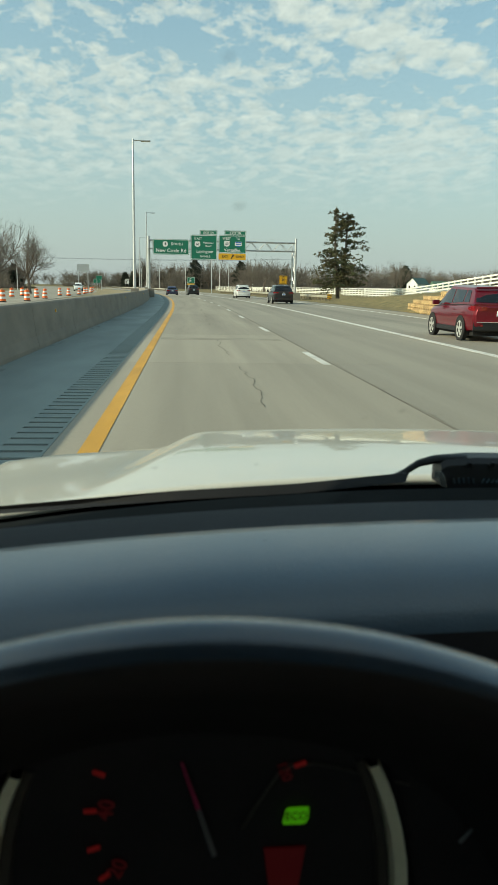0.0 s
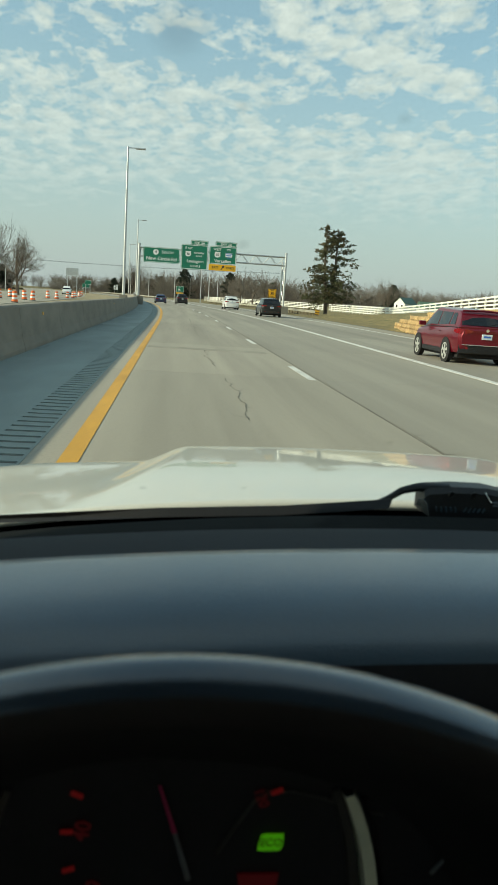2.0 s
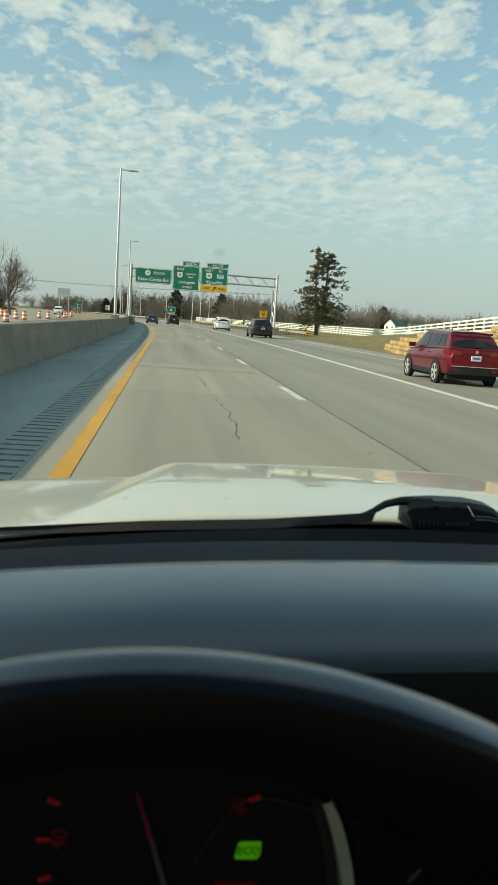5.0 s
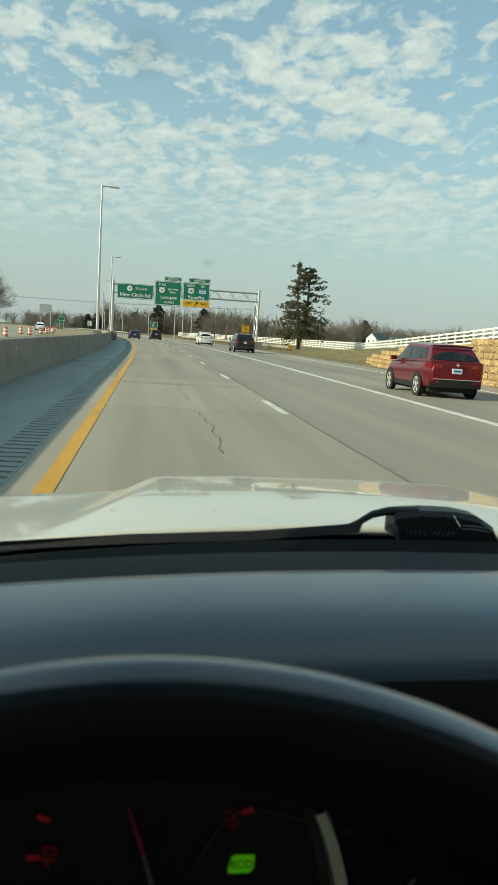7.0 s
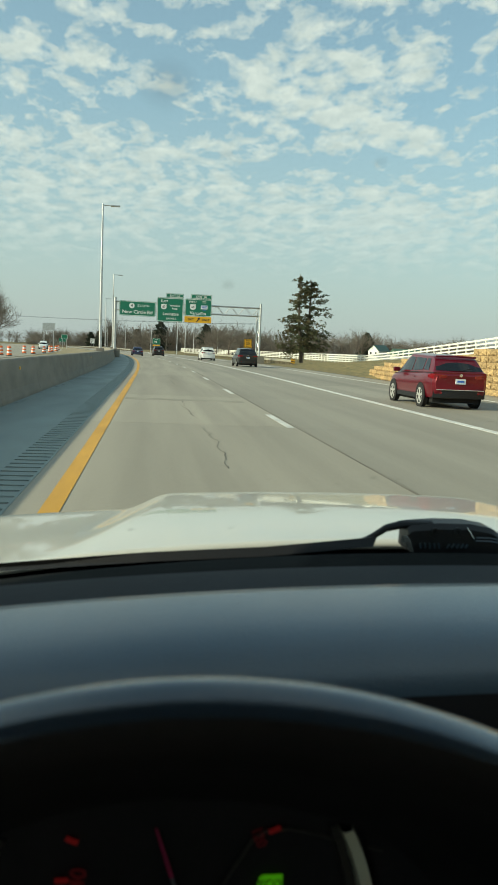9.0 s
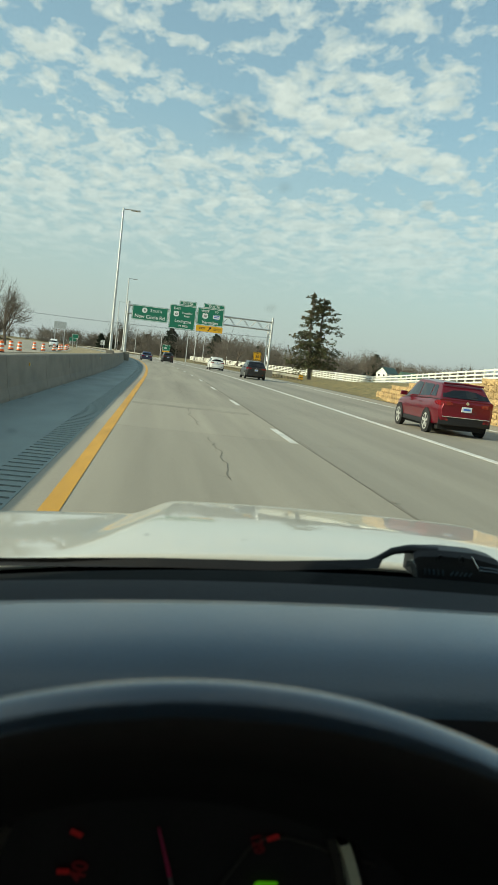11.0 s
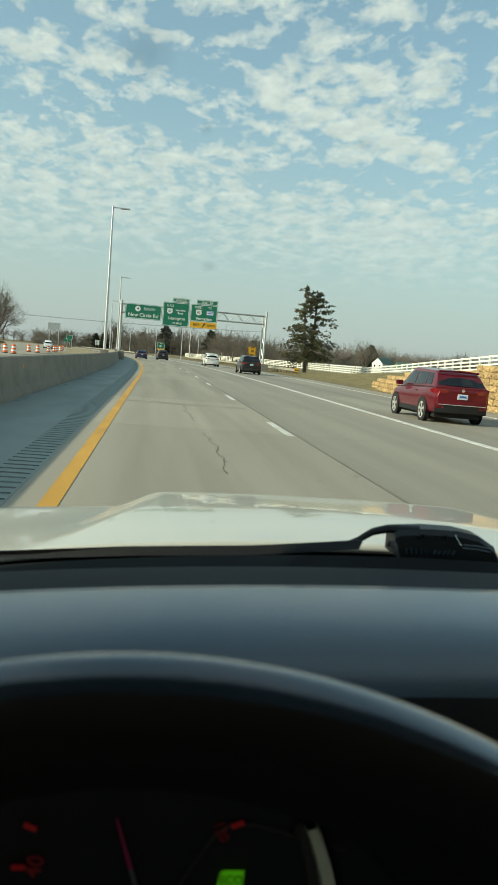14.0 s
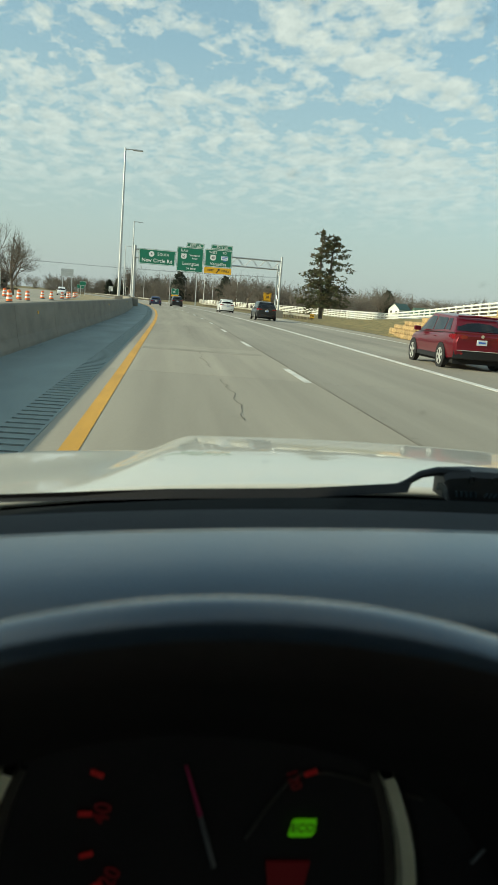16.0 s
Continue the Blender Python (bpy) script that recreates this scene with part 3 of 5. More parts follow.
YS = GY - 0.75
s1 = sign_panel("highway_sign", "green highway sign reading South New Circle Rd", -4.49, 0.30, 5.58, 7.55, YS)
Shape().disc((-0.75, -0.032, 1.35), 0.36, "y", 28, 0.016).make("route_circle", LEGEND, s1, "white route circle")
lettering("4", 0.50, SIGN_K, s1, (-0.75, -0.046, 1.34))
lettering("S", 0.55, LEGEND, s1, (0.13, -0.03, 1.38))
lettering("OUTH", 0.44, LEGEND, s1, (0.93, -0.03, 1.35))
lettering("New Circle Rd", 0.66, LEGEND, s1, (0.0, -0.03, 0.52), sx=1.0)
s2 = sign_panel("highway_sign", "green highway sign reading East Lexington quarter mile", 0.48, 4.00, 5.02, 8.20, YS)
lettering("E", 0.46, LEGEND, s2, (-1.14, -0.03, 2.72))
lettering("AST", 0.38, LEGEND, s2, (-0.62, -0.03, 2.69))
us_shield(s2, -0.85, 1.98, 0.72, "60")
lettering("Versailles", 0.36, LEGEND, s2, (0.58, -0.03, 2.16))
lettering("Road", 0.36, LEGEND, s2, (0.58, -0.03, 1.76))
lettering("Lexington", 0.56, LEGEND, s2, (0.12, -0.03, 1.05))
lettering("1/4 MILE", 0.38, LEGEND, s2, (0.15, -0.03, 0.42))
t2 = sign_panel("exit_tab", "green tab reading Exit 5A above a sign", 1.68, 4.00, 8.215, 8.80, YS)
lettering("EXIT 5A", 0.36, LEGEND, t2, (0, -0.03, 0.27), sx=1.1)
s3 = sign_panel("highway_sign", "green highway sign reading West to Versailles", 4.18, 7.80, 5.92, 8.22, YS)
lettering("WEST", 0.42, LEGEND, s3, (-0.75, -0.03, 1.88))
lettering("TO", 0.38, LEGEND, s3, (0.78, -0.03, 1.88))
us_shield(s3, -0.72, 1.22, 0.76, "60")
Shape().box(0.35, 1.25, -0.034, -0.024, 0.98, 1.50).make("parkway_marker", LEGEND, s3, "white and blue parkway marker")
Shape().box(0.40, 1.20, -0.042, -0.035, 1.36, 1.47).make("marker_band", SIGN_B, s3)
Shape().box(0.45, 1.15, -0.042, -0.035, 1.12, 1.24).make("marker_band", SIGN_B, s3)
Shape().box(0.58, 1.02, -0.034, -0.024, 0.84, 0.94).make("marker_band", SIGN_B, s3)
lettering("Versailles", 0.58, LEGEND, s3, (0.0, -0.03, 0.40))
s4 = sign_panel("exit_only_panel", "yellow panel reading Exit Only below a sign", 4.18, 7.80, 5.08, 5.88, YS, SIGN_Y, False)
lettering("EXIT", 0.40, SIGN_K, s4, (-0.95, -0.03, 0.40))
lettering("ONLY", 0.40, SIGN_K, s4, (1.05, -0.03, 0.40))
Shape().add([(-0.22, -0.03, 0.14), (-0.12, -0.03, 0.08), (0.15, -0.03, 0.46), (0.24, -0.03, 0.38), (0.26, -0.03, 0.70), (-0.06, -0.03, 0.62), (0.05, -0.03, 0.54)],
            [(0, 1, 2, 6), (2, 3, 4), (2, 4, 5, 6)]).make("arrow", SIGN_K, s4, "black slanting arrow")
t3 = sign_panel("exit_tab", "green tab reading Exit 5B above a sign", 4.95, 7.80, 8.235, 8.84, YS)
lettering("EXIT 5B", 0.36, LEGEND, t3, (0, -0.03, 0.27), sx=1.2)
for t, zs in ((s1, (0.3, 1.6)), (s2, (0.5, 2.4)), (s3, (0.3, 1.9))):
    for x in (-1.2, 0, 1.2):
        Shape().box(x - 0.05, x + 0.05, 0.03, 0.20, -0.1 if t is s3 else 0.1, zs[1] + 0.1).make("strut", STEEL, t)

# advisory speed sign beside the exit lane
adv = sign_panel("speed_sign", "yellow advisory sign reading Exit 30 mph on posts", 14.15, 15.4, 2.1, 3.4, 118.0, SIGN_Y, True)
lettering("EXIT", 0.26, SIGN_K, adv, (0, -0.03, 1.10))
lettering("30", 0.58, SIGN_K, adv, (0, -0.03, 0.62))
lettering("M.P.H.", 0.16, SIGN_K, adv, (0, -0.03, 0.18))
for x in (-0.35, 0.35):
    Shape().box(x - 0.04, x + 0.04, 0.03, 0.10, -2.2, 1.2).make("post", TIMBER, adv)

# small exit sign far ahead, and small green signs beyond
ex = sign_panel("exit_sign", "small green sign reading Exit 5B with an arrow", 13.0, 15.6, 2.6, 4.6, 262)
ex.location.x += bend(262) + 6
lettering("EXIT", 0.42, LEGEND, ex, (0, -0.03, 1.6))
lettering("5B", 0.8, LEGEND, ex, (-0.3, -0.03, 0.8))
Shape().box(-1.2, 1.2, -0.03, 0.02, -0.6, -0.1).make("yellow_plate", SIGN_Y, ex)
for x in (-0.8, 0.8):
    Shape().box(x - 0.08, x + 0.08, 0.03, 0.2, -2.8, 1.8).make("post", TIMBER, ex)
fs = sign_panel("far_sign", "green guide sign on posts beside the oncoming road", -29, -27.0, 3.0, 4.4, 250)
for x in (-0.7, 0.7):
    Shape().box(x - 0.08, x + 0.08, 0.03, 0.2, -3.2, 1.3).make("post", STEEL, fs)
bb = sign_panel("billboard", "grey back of a large sign on a frame", -33.5, -29.8, 5.4, 7.6, 240, STEEL, False)
for x in (-1.4, 1.4):
    Shape().box(x - 0.1, x + 0.1, 0.03, 0.3, -5.6, 2.0).make("post", STEEL, bb)
sq = sign_panel("road_work_sign", "grey back of a diamond work sign on a post", -0.8, 0.8, 0, 1.6, 92, STEEL, False)
sq.location, sq.rotation_euler = (-24.5, 92, 2.4), (0, radians(45), 0)
Shape().box(-0.05, 0.05, 0.03, 0.1, -2.0, 1.1).make("post", STEEL, thing("sign_post", "thin steel post of a work sign", "sign post", loc=(-23.4, 92, 2.0)))

# ---- stone wall ----
stone_wall = Shape()
rows = []
for y in frange(-40, WALL_END, 2.0):
    h = max(0.2, wall_top(y) + 0.05)
    x = wall_x(y)
    rows.append([(x + 0.10, y, -0.15), (x + 0.10 + 0.04 * h, y, h), (x + 0.55, y, h), (x + 0.55, y, -0.15)])
stone_wall = stone_wall.loft(rows).make("stone_wall", STONE_GAP)
tagged(stone_wall, "sunlit retaining wall of tan split-stone blocks", "retaining wall", kind="structure")
rs = random.Random(12)
stone_meshes = []
for i in range(10):
    b = Shape()
    n = 4
    grid = [[(rs.uniform(-0.035, 0.02) if 0 < a < n and 0 < c < n else 0.045, -0.5 + a / n, -0.5 + c / n) for a in range(n + 1)] for c in range(n + 1)]
    b.grid(grid)
    e = [p for p in grid[0]] + [r[-1] for r in grid[1:]] + [p for p in reversed(grid[-1][:-1])] + [r[0] for r in reversed(grid[1:-1])]
    b.grid([e, [(0.16, p[1], p[2]) for p in e]], True)
    stone_meshes.append(b)
stone_data = [b.mesh("stone", STONE) for b in stone_meshes]
rest = Shape()
H = 0.305
for c in range(11):
    y = -40.0 + (c % 2) * 0.35
    while y < WALL_END - 0.3:
        w = rs.choice((0.45, 0.55, 0.65, 0.8))
        yc = y + w / 2
        if (c + 0.6) * H < wall_top(yc) + 0.20:
            i = rs.randrange(10)
            x = wall_x(yc) + 0.03 * H * c + rs.uniform(-0.03, 0.03)
            if yc > 31.0:
                o = new("stone", stone_data[i])
                o.matrix_basis = Matrix.LocRotScale((x, yc, H * (c + 0.5) - 0.03), None, (1, w - 0.02, H - 0.012))
                o.parent = stone_wall
            else:
                rest.add([(x + p[0], yc + p[1] * (w - 0.02), H * (c + 0.5) - 0.03 + p[2] * (H - 0.018)) for p in stone_meshes[i].v], stone_meshes[i].f)
        y += w
tagged(rest.make("stones_beyond", STONE, stone_wall), kind="stuff")

# ---- white board fences ----


def fence(name, label, path, bay=2.4, rails=4, high=1.35):
    t = thing(name, label, "fence")
    pts = [Vector(p) for p in path]
    post = Shape().box(-0.07, 0.07, -0.07, 0.07, -0.25, high + 0.06).mesh("post", FENCE_W)
    rail = Shape().box(-0.025, 0.025, 0, 1, -0.075, 0.075).mesh("rail", FENCE_W)
    dists = [0.0]
    for a, b in zip(pts, pts[1:]):
        dists.append(dists[-1] + (b - a).length)

    def at(s):
        for i in range(len(pts) - 1):
            if s <= dists[i + 1] or i == len(pts) - 2:
                q = pts[i].lerp(pts[i + 1], (s - dists[i]) / (dists[i + 1] - dists[i]))
                return Vector((q.x, q.y, ground_z(q.x, q.y)))
    s = 0.0
    while s + bay < dists[-1]:
        a, b = at(s), at(s + bay)
        o = new("post", post)
        o.location, o.parent = a, t
        for k in range(rails):
            d = b - a
            o = new("rail", rail)
            zz = Vector((0, 0, 0.28 + k * (high - 0.34) / (rails - 1)))
            q = d.to_track_quat("Y", "Z")
            o.matrix_basis = Matrix.LocRotScale(a + zz, q, (1, d.length, 1))
            o.parent = t
        s += bay
    return t


fence("board_fence", "white four-board horse fence climbing the grassy bank", [(24.5, 12), (25.5, 40), (27.5, 62), (29.5, 90), (30.5, 120), (30, 150)])
fence("board_fence", "white four-board horse fence along the pasture", [(30, 151), (27, 185), (20, 225), (9, 262)], 3.0)
fence("board_fence", "distant white board fence across the pasture", [(35, 150), (52, 152), (74, 150), (100, 140), (128, 130)], 3.0)

# ---- guardrail ----
rail_t = thing("guardrail", "weathered steel guardrail on timber posts beside the shoulder", "guardrail")
W_PROF = [(0.0, 0.0), (0.08, 0.05), (0.08, 0.11), (0.0, 0.155), (0.08, 0.20), (0.08, 0.26), (0.0, 0.31)]


def guard_x(y):
    return 18.4 + bend(y)


for y in frange(93, 201, 4.0)[:-1]:
    rows = []
    for yy in (y, y + 2, y + 4.02):
        rows.append([(guard_x(yy) - a, yy, 0.42 + b) for a, b in W_PROF] + [(guard_x(yy) - a + 0.012, yy, 0.42 + b) for a, b in reversed(W_PROF)])
    Shape().loft(rows).make("rail", RAIL, rail_t)
gp = Shape().box(0.02, 0.20, -0.09, 0.09, -0.3, 0.76, 0.01).mesh("post", TIMBER)
for y in frange(93.3, 200, 1.95):
    o = new("post", gp)
    o.location, o.parent = (guard_x(y), y, 0.05), rail_t
Shape().box(-0.25, 0.28, -0.02, 0.02, 0.28, 0.86).make("end_marker", SIGN_Y, rail_t, "yellow end plate with black stripes", loc=(guard_x(92.8), 92.8, 0))
for k in range(3):
    Shape().add([(-0.25, 0, 0.30 + 0.2 * k), (-0.25, 0, 0.38 + 0.2 * k), (0.28, 0, 0.46 + 0.2 * k), (0.28, 0, 0.38 + 0.2 * k)], [(0, 1, 2, 3)]).make("stripe", SIGN_K, rail_t, loc=(guard_x(92.8), 92.775, -0.04))

# ---- construction drums ----


def drum():
    t = thing("traffic_drum", "orange and white plastic traffic drum on a black base", "traffic drum", "drums along the oncoming lanes")
    Shape().disc((0, 0, 0.04), 0.33, "z", 16, 0.08).make("base", RUBBER, t)
    z, r = 0.10, 0.30
    for i in range(5):
        Shape().tube([(0, 0, z), (0, 0, z + 0.195)], [r, r - 0.012], 16).make("band", ORANGE if i % 2 == 0 else LEGEND, t, smooth=True)
        z += 0.195
        r -= 0.018
    Shape().tube([(-0.09, 0, z), (-0.08, 0, z + 0.09), (0.08, 0, z + 0.09), (0.09, 0, z)], 0.02, 6).make("grip", ORANGE, t)
    return t


dr = drum()
dr.matrix_basis = pose(-13.8, 68, 0)
dr.scale = (0.9, 0.9, 0.9)
rs = random.Random(9)
for xx, yy in ((-14.6, 63), (-14.4, 82), (-15.6, 84), (-18.6, 86), (-14.5, 102), (-15.9, 104), (-14.8, 118), (-14.9, 128), (-15.4, 138), (-15.6, 150), (-16.2, 162), (-17.0, 175),
               (-17.6, 73), (-19.5, 97), (-14.2, 55), (-14.1, 47), (-17.5, 190)):
    copy_thing(dr, pose(xx + bend(yy) * 0.6, yy, 0.0, 0, 0, rs.uniform(0, 360)))

# ---- farmhouse ----
house = thing("farmhouse", "small white gabled farmhouse with a green metal roof", "house", loc=(64.9, 214, 1.5), turn=-50)
house.scale = (0.60, 0.60, 0.60)
Shape().box(-2.95, 2.95, -3.95, 5.95, -4.0, 0.05).make("foundation", HOUSE_W, house)
Shape().add([(-3, -4, 0), (3, -4, 0), (3, 6, 0), (-3, 6, 0), (-3, -4, 3.0), (3, -4, 3.0), (3, 6, 3.0), (-3, 6, 3.0), (0, -4, 5.6), (0, 6, 5.6)],
            [(0, 1, 5, 8, 4), (2, 3, 7, 9, 6), (1, 2, 6, 5), (3, 0, 4, 7), (0, 3, 2, 1)]).make("wall", HOUSE_W, house)
Shape().add([(-3.3, -4.3, 2.8), (0, -4.3, 5.75), (0, 6.3, 5.75), (-3.3, 6.3, 2.8), (-3.3, -4.3, 2.9), (0, -4.3, 5.87), (0, 6.3, 5.87), (-3.3, 6.3, 2.9)],
            [(0, 1, 2, 3), (4, 7, 6, 5), (0, 4, 5, 1), (3, 2, 6, 7), (0, 3, 7, 4)]).make("roof", ROOF_G, house)
Shape().add([(3.3, -4.3, 2.8), (0, -4.3, 5.75), (0, 6.3, 5.75), (3.3, 6.3, 2.8), (3.3, -4.3, 2.9), (0, -4.3, 5.87), (0, 6.3, 5.87), (3.3, 6.3, 2.9)],
            [(0, 1, 2, 3), (4, 7, 6, 5), (0, 4, 5, 1), (3, 2, 6, 7), (0, 3, 7, 4)]).make("roof", ROOF_G, house)
for x in (-1.4, 1.4):
    Shape().box(x - 0.4, x + 0.4, -4.06, -3.98, 1.0, 2.3).make("window", TINT, house)
barn = Shape().box(-4, 4, -3, 3, 0, 2.2).make("barn_body", HOUSE_W)
barn_t = thing("barn", "long low barn with a green roof behind the pasture", "barn", loc=(78, 228, 0.0), turn=4)
barn.name, barn.parent = "wall", barn_t
Shape().add([(-4.4, -3.5, 2.5), (4.4, -3.5, 2.5), (4.4, 0, 4.4), (-4.4, 0, 4.4), (4.4, 3.5, 2.5), (-4.4, 3.5, 2.5)], [(0, 1, 2, 3), (3, 2, 4, 5), (0, 3, 5), (1, 4, 2), (0, 5, 4, 1)]).make("roof", ROOF_G, barn_t)

# ---- the car around the camera ----
own_car = thing("car", "white car seen from its driver's place, dark dashboard and glossy bonnet", "car")
CX = 0.45


def smooth01(t):
    t = min(1.0, max(0.0, t))
    return t * t * (3 - 2 * t)


def crease(y):
    return -0.12 + 0.17 * min(1.0, max(0.0, (y - 1.22) / 0.9)) ** 0.75


def hood_z(x, y):
    """The bonnet falls gently at first, then steeply; its sides lie lower than the raised middle."""
    t = (y - 1.22) / 0.78
    rear, front = 1.188 - 0.10 * (x - CX) ** 2, 1.128 - 0.05 * (x - 0.5) ** 2
    u = max(0.0, t) / 0.55
    fall = 0.10 * t + 0.90 / 0.725 * (0.55 * (u ** 3 - 0.5 * u ** 4) if u < 1 else t - 0.275)
    z = rear + (front - rear) * fall
    side = x if x < CX else 2 * CX - x
    c = crease(y)
    k = min(1.0, max(0.0, t))
    z -= (0.002 + 0.038 * (1 - (1 - k) ** 2)) * (1 - smooth01((side - c + 0.10) / 0.13))
    z -= 0.20 * max(0.0, -0.30 - side) ** 2
    if y > 1.9:
        z -= 0.6 * (y - 1.9) ** 2
    return z


rows = []
for y in frange(1.20, 2.55, 0.03):
    rows.append([(x, y, hood_z(x, y)) for x in frange(-0.46, 1.36, 0.02)])
hood = Shape().grid(rows).make("bonnet", HOOD_W, own_car, "glossy white bonnet with a raised middle", smooth=True)
so = hood.modifiers.new("thickness", "SOLIDIFY")
so.thickness, so.offset = 0.012, -1

# black scuttle panel between bonnet and glass
rows = []
for x in frange(-0.55, 1.45, 0.05):
    c = 0.10 * (x - CX) ** 2
    rows.append([(x, 0.955, 1.212 - c), (x, 1.03, 1.216 - c), (x, 1.04, 1.209 - c), (x, 1.11, 1.182 - c), (x, 1.18, 1.164 - c), (x, 1.24, 1.150 - c), (x, 1.26, hood_z(x, 1.26) - 0.006)])
Shape().grid(rows).make("scuttle_panel", SCUTTLE, own_car, smooth=True)

# wiper
wiper = Shape().grid([[(x, 1.08 + 0.10 * (0.34 - x), z + (0.006 if k in (1, 2) else 0.0) * min(1, (x + 0.5) / 0.5)) for k, z in
                       enumerate((zb - 0.006, zb, zb + 0.001, zb - 0.006))] for x, zb in
                      [(-0.50, 1.122), (-0.30, 1.152), (0.0, 1.183), (0.18, 1.198), (0.34, 1.219)]]).make("wiper", BLACK, own_car, "black windscreen wiper lying below the glass")
so = wiper.modifiers.new("thickness", "SOLIDIFY")
so.thickness = 0.006
arm = Shape()
arm.tube([(0.330, 1.10, 1.216), (0.346, 1.10, 1.223), (0.366, 1.10, 1.236), (0.390, 1.10, 1.242), (0.44, 1.10, 1.241)], [0.004, 0.005, 0.006, 0.007, 0.008], 8)
arm.make("wiper_arm", BLACK, wiper, smooth=True)
prof = [(0.398, 1.205, 1.238), (0.406, 1.200, 1.243), (0.45, 1.200, 1.2465), (0.50, 1.200, 1.246), (0.535, 1.200, 1.240), (0.562, 1.200, 1.224), (0.572, 1.200, 1.206)]
Shape().loft([[(x, 1.085, a), (x, 1.085, b - 0.008), (x, 1.092, b), (x, 1.13, b), (x, 1.13, a)] for x, a, b in prof]).make("wiper_cover", BLACK, wiper, "ribbed black plastic wiper cover", smooth=True)
for x in (0.440, 0.476):
    Shape().disc((x, 1.086, 1.2355), 0.0055, "y", 14, 0.008, 0.003).make("screw", BLACK, wiper)
Shape().tube([(0.492, 1.083, 1.242), (0.499, 1.083, 1.232), (0.504, 1.083, 1.225)], 0.0009, 5).make("moulding_edge", CHROME, wiper, "bright worn edge of the cover")
for k in range(10):
    o = Shape().box(-0.0012, 0.0012, 1.0825, 1.087, -0.004, 0.004).make("rib", DASH, wiper, loc=(0.418 + k * 0.0075 + (0.008 if k > 4 else 0), 0, 1.2125))
    o.rotation_euler = (0, radians(-12 if k < 5 else 32), 0)
Shape().tube([(0.508, 1.084, 1.226), (0.530, 1.084, 1.2255), (0.552, 1.084, 1.222)], 0.0012, 5).make("rib", DASH, wiper)
Shape().tube([(0.508, 1.084, 1.221), (0.530, 1.084, 1.2205), (0.554, 1.084, 1.217)], 0.0012, 5).make("rib", DASH, wiper)
Shape().loft([[(0.384, 1.082, 1.218), (0.390, 1.078, 1.2185), (0.394, 1.082, 1.219)], [(0.386, 1.080, 1.229), (0.392, 1.076, 1.230), (0.395, 1.080, 1.230)],
              [(0.390, 1.078, 1.222), (0.398, 1.074, 1.223), (0.400, 1.078, 1.224)], [(0.397, 1.078, 1.205), (0.404, 1.074, 1.204), (0.406, 1.078, 1.205)]]).make("bracket", CHROME, wiper, "pale metal bracket", smooth=True)

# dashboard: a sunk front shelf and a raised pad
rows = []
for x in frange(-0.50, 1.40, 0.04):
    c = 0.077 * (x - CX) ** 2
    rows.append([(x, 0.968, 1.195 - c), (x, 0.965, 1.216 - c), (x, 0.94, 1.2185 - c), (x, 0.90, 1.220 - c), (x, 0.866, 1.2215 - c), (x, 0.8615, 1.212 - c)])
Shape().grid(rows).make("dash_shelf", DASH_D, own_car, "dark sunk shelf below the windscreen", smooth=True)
rows = []
for x in frange(-0.50, 1.40, 0.04):
    c = 0.077 * (x - CX) ** 2
    pad = [(0.860, 1.210), (0.857, 1.2225), (0.848, 1.2275), (0.82, 1.2305), (0.77, 1.2308), (0.735, 1.2300), (0.71, 1.2273), (0.69, 1.2233), (0.675, 1.2185), (0.66, 1.2105), (0.648, 1.200), (0.638, 1.185), (0.629, 1.160), (0.624, 1.12), (0.62, 0.80)]
    rows.append([(x, y, z - c) for y, z in pad[:-3]])
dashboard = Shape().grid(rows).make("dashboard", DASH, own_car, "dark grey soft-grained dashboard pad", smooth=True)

# lowest pad rows in black: the dark hollow below is painted onto them
rows = [[(x, y, z - 0.077 * (x - CX) ** 2) for y, z in pad[-4:]] for x in frange(-0.50, 1.40, 0.04)]
Shape().grid(rows).make("pad_foot_shade", BLACK_M, own_car, "lower face of the dashboard pad, coloured black as shade", smooth=True)

# corner grille on the shelf
grille = Shape().grid([[(x, y, 1.2205 - 0.10 * (y - 0.90) - 0.077 * (x - CX) ** 2) for x in (-0.44, -0.36, -0.28, -0.214 - 0.25 * (y - 0.90))] for y in (0.875, 0.905, 0.935)]).make("corner_grille", DASH_D, own_car, "ribbed black grille in the dashboard's corner")
for k in range(9):
    x = -0.40 + 0.021 * k
    Shape().tube([(x, y, 1.2215 - 0.10 * (y - 0.90) - 0.077 * (x - CX) ** 2) for y in (0.877, 0.905, 0.933)], 0.0018, 5).make("rib", DASH, grille)

# dust and lint on the pad and its front edge
rd = random.Random(21)
dust = Shape()
for i in range(120):
    x, y = rd.uniform(-0.35, 0.75), (rd.gauss(0.850, 0.006) if i < 50 else rd.uniform(0.66, 0.85))
    k = max(i for i in range(len(pad) - 4) if pad[i][0] >= min(y, 0.859))
    (ya, za), (yb, zb) = pad[k], pad[k + 1]
    z = za + (zb - za) * (ya - min(y, ya)) / (ya - yb) - 0.077 * (x - CX) ** 2
    a = rd.uniform(0.0003, 0.0008)
    ln = a * rd.choice((1, 1, 1, 3))
    dust.add([(x - ln, y, z + 0.0002), (x, y - a, z + 0.0002), (x + ln, y + a * 0.5, z + 0.0002), (x, y, z + a)], [(0, 1, 3), (1, 2, 3), (2, 0, 3)])
tagged(dust.make("dust_specks", CABIN, dashboard, "pale dust and lint"), kind="stuff")

# hood over the instruments
BX = 0.020


def crest(x):
    d = abs(x - BX)
    return 1.3555 - 1.385 * d * d - 7.1 * max(0.0, d - 0.17) ** 2


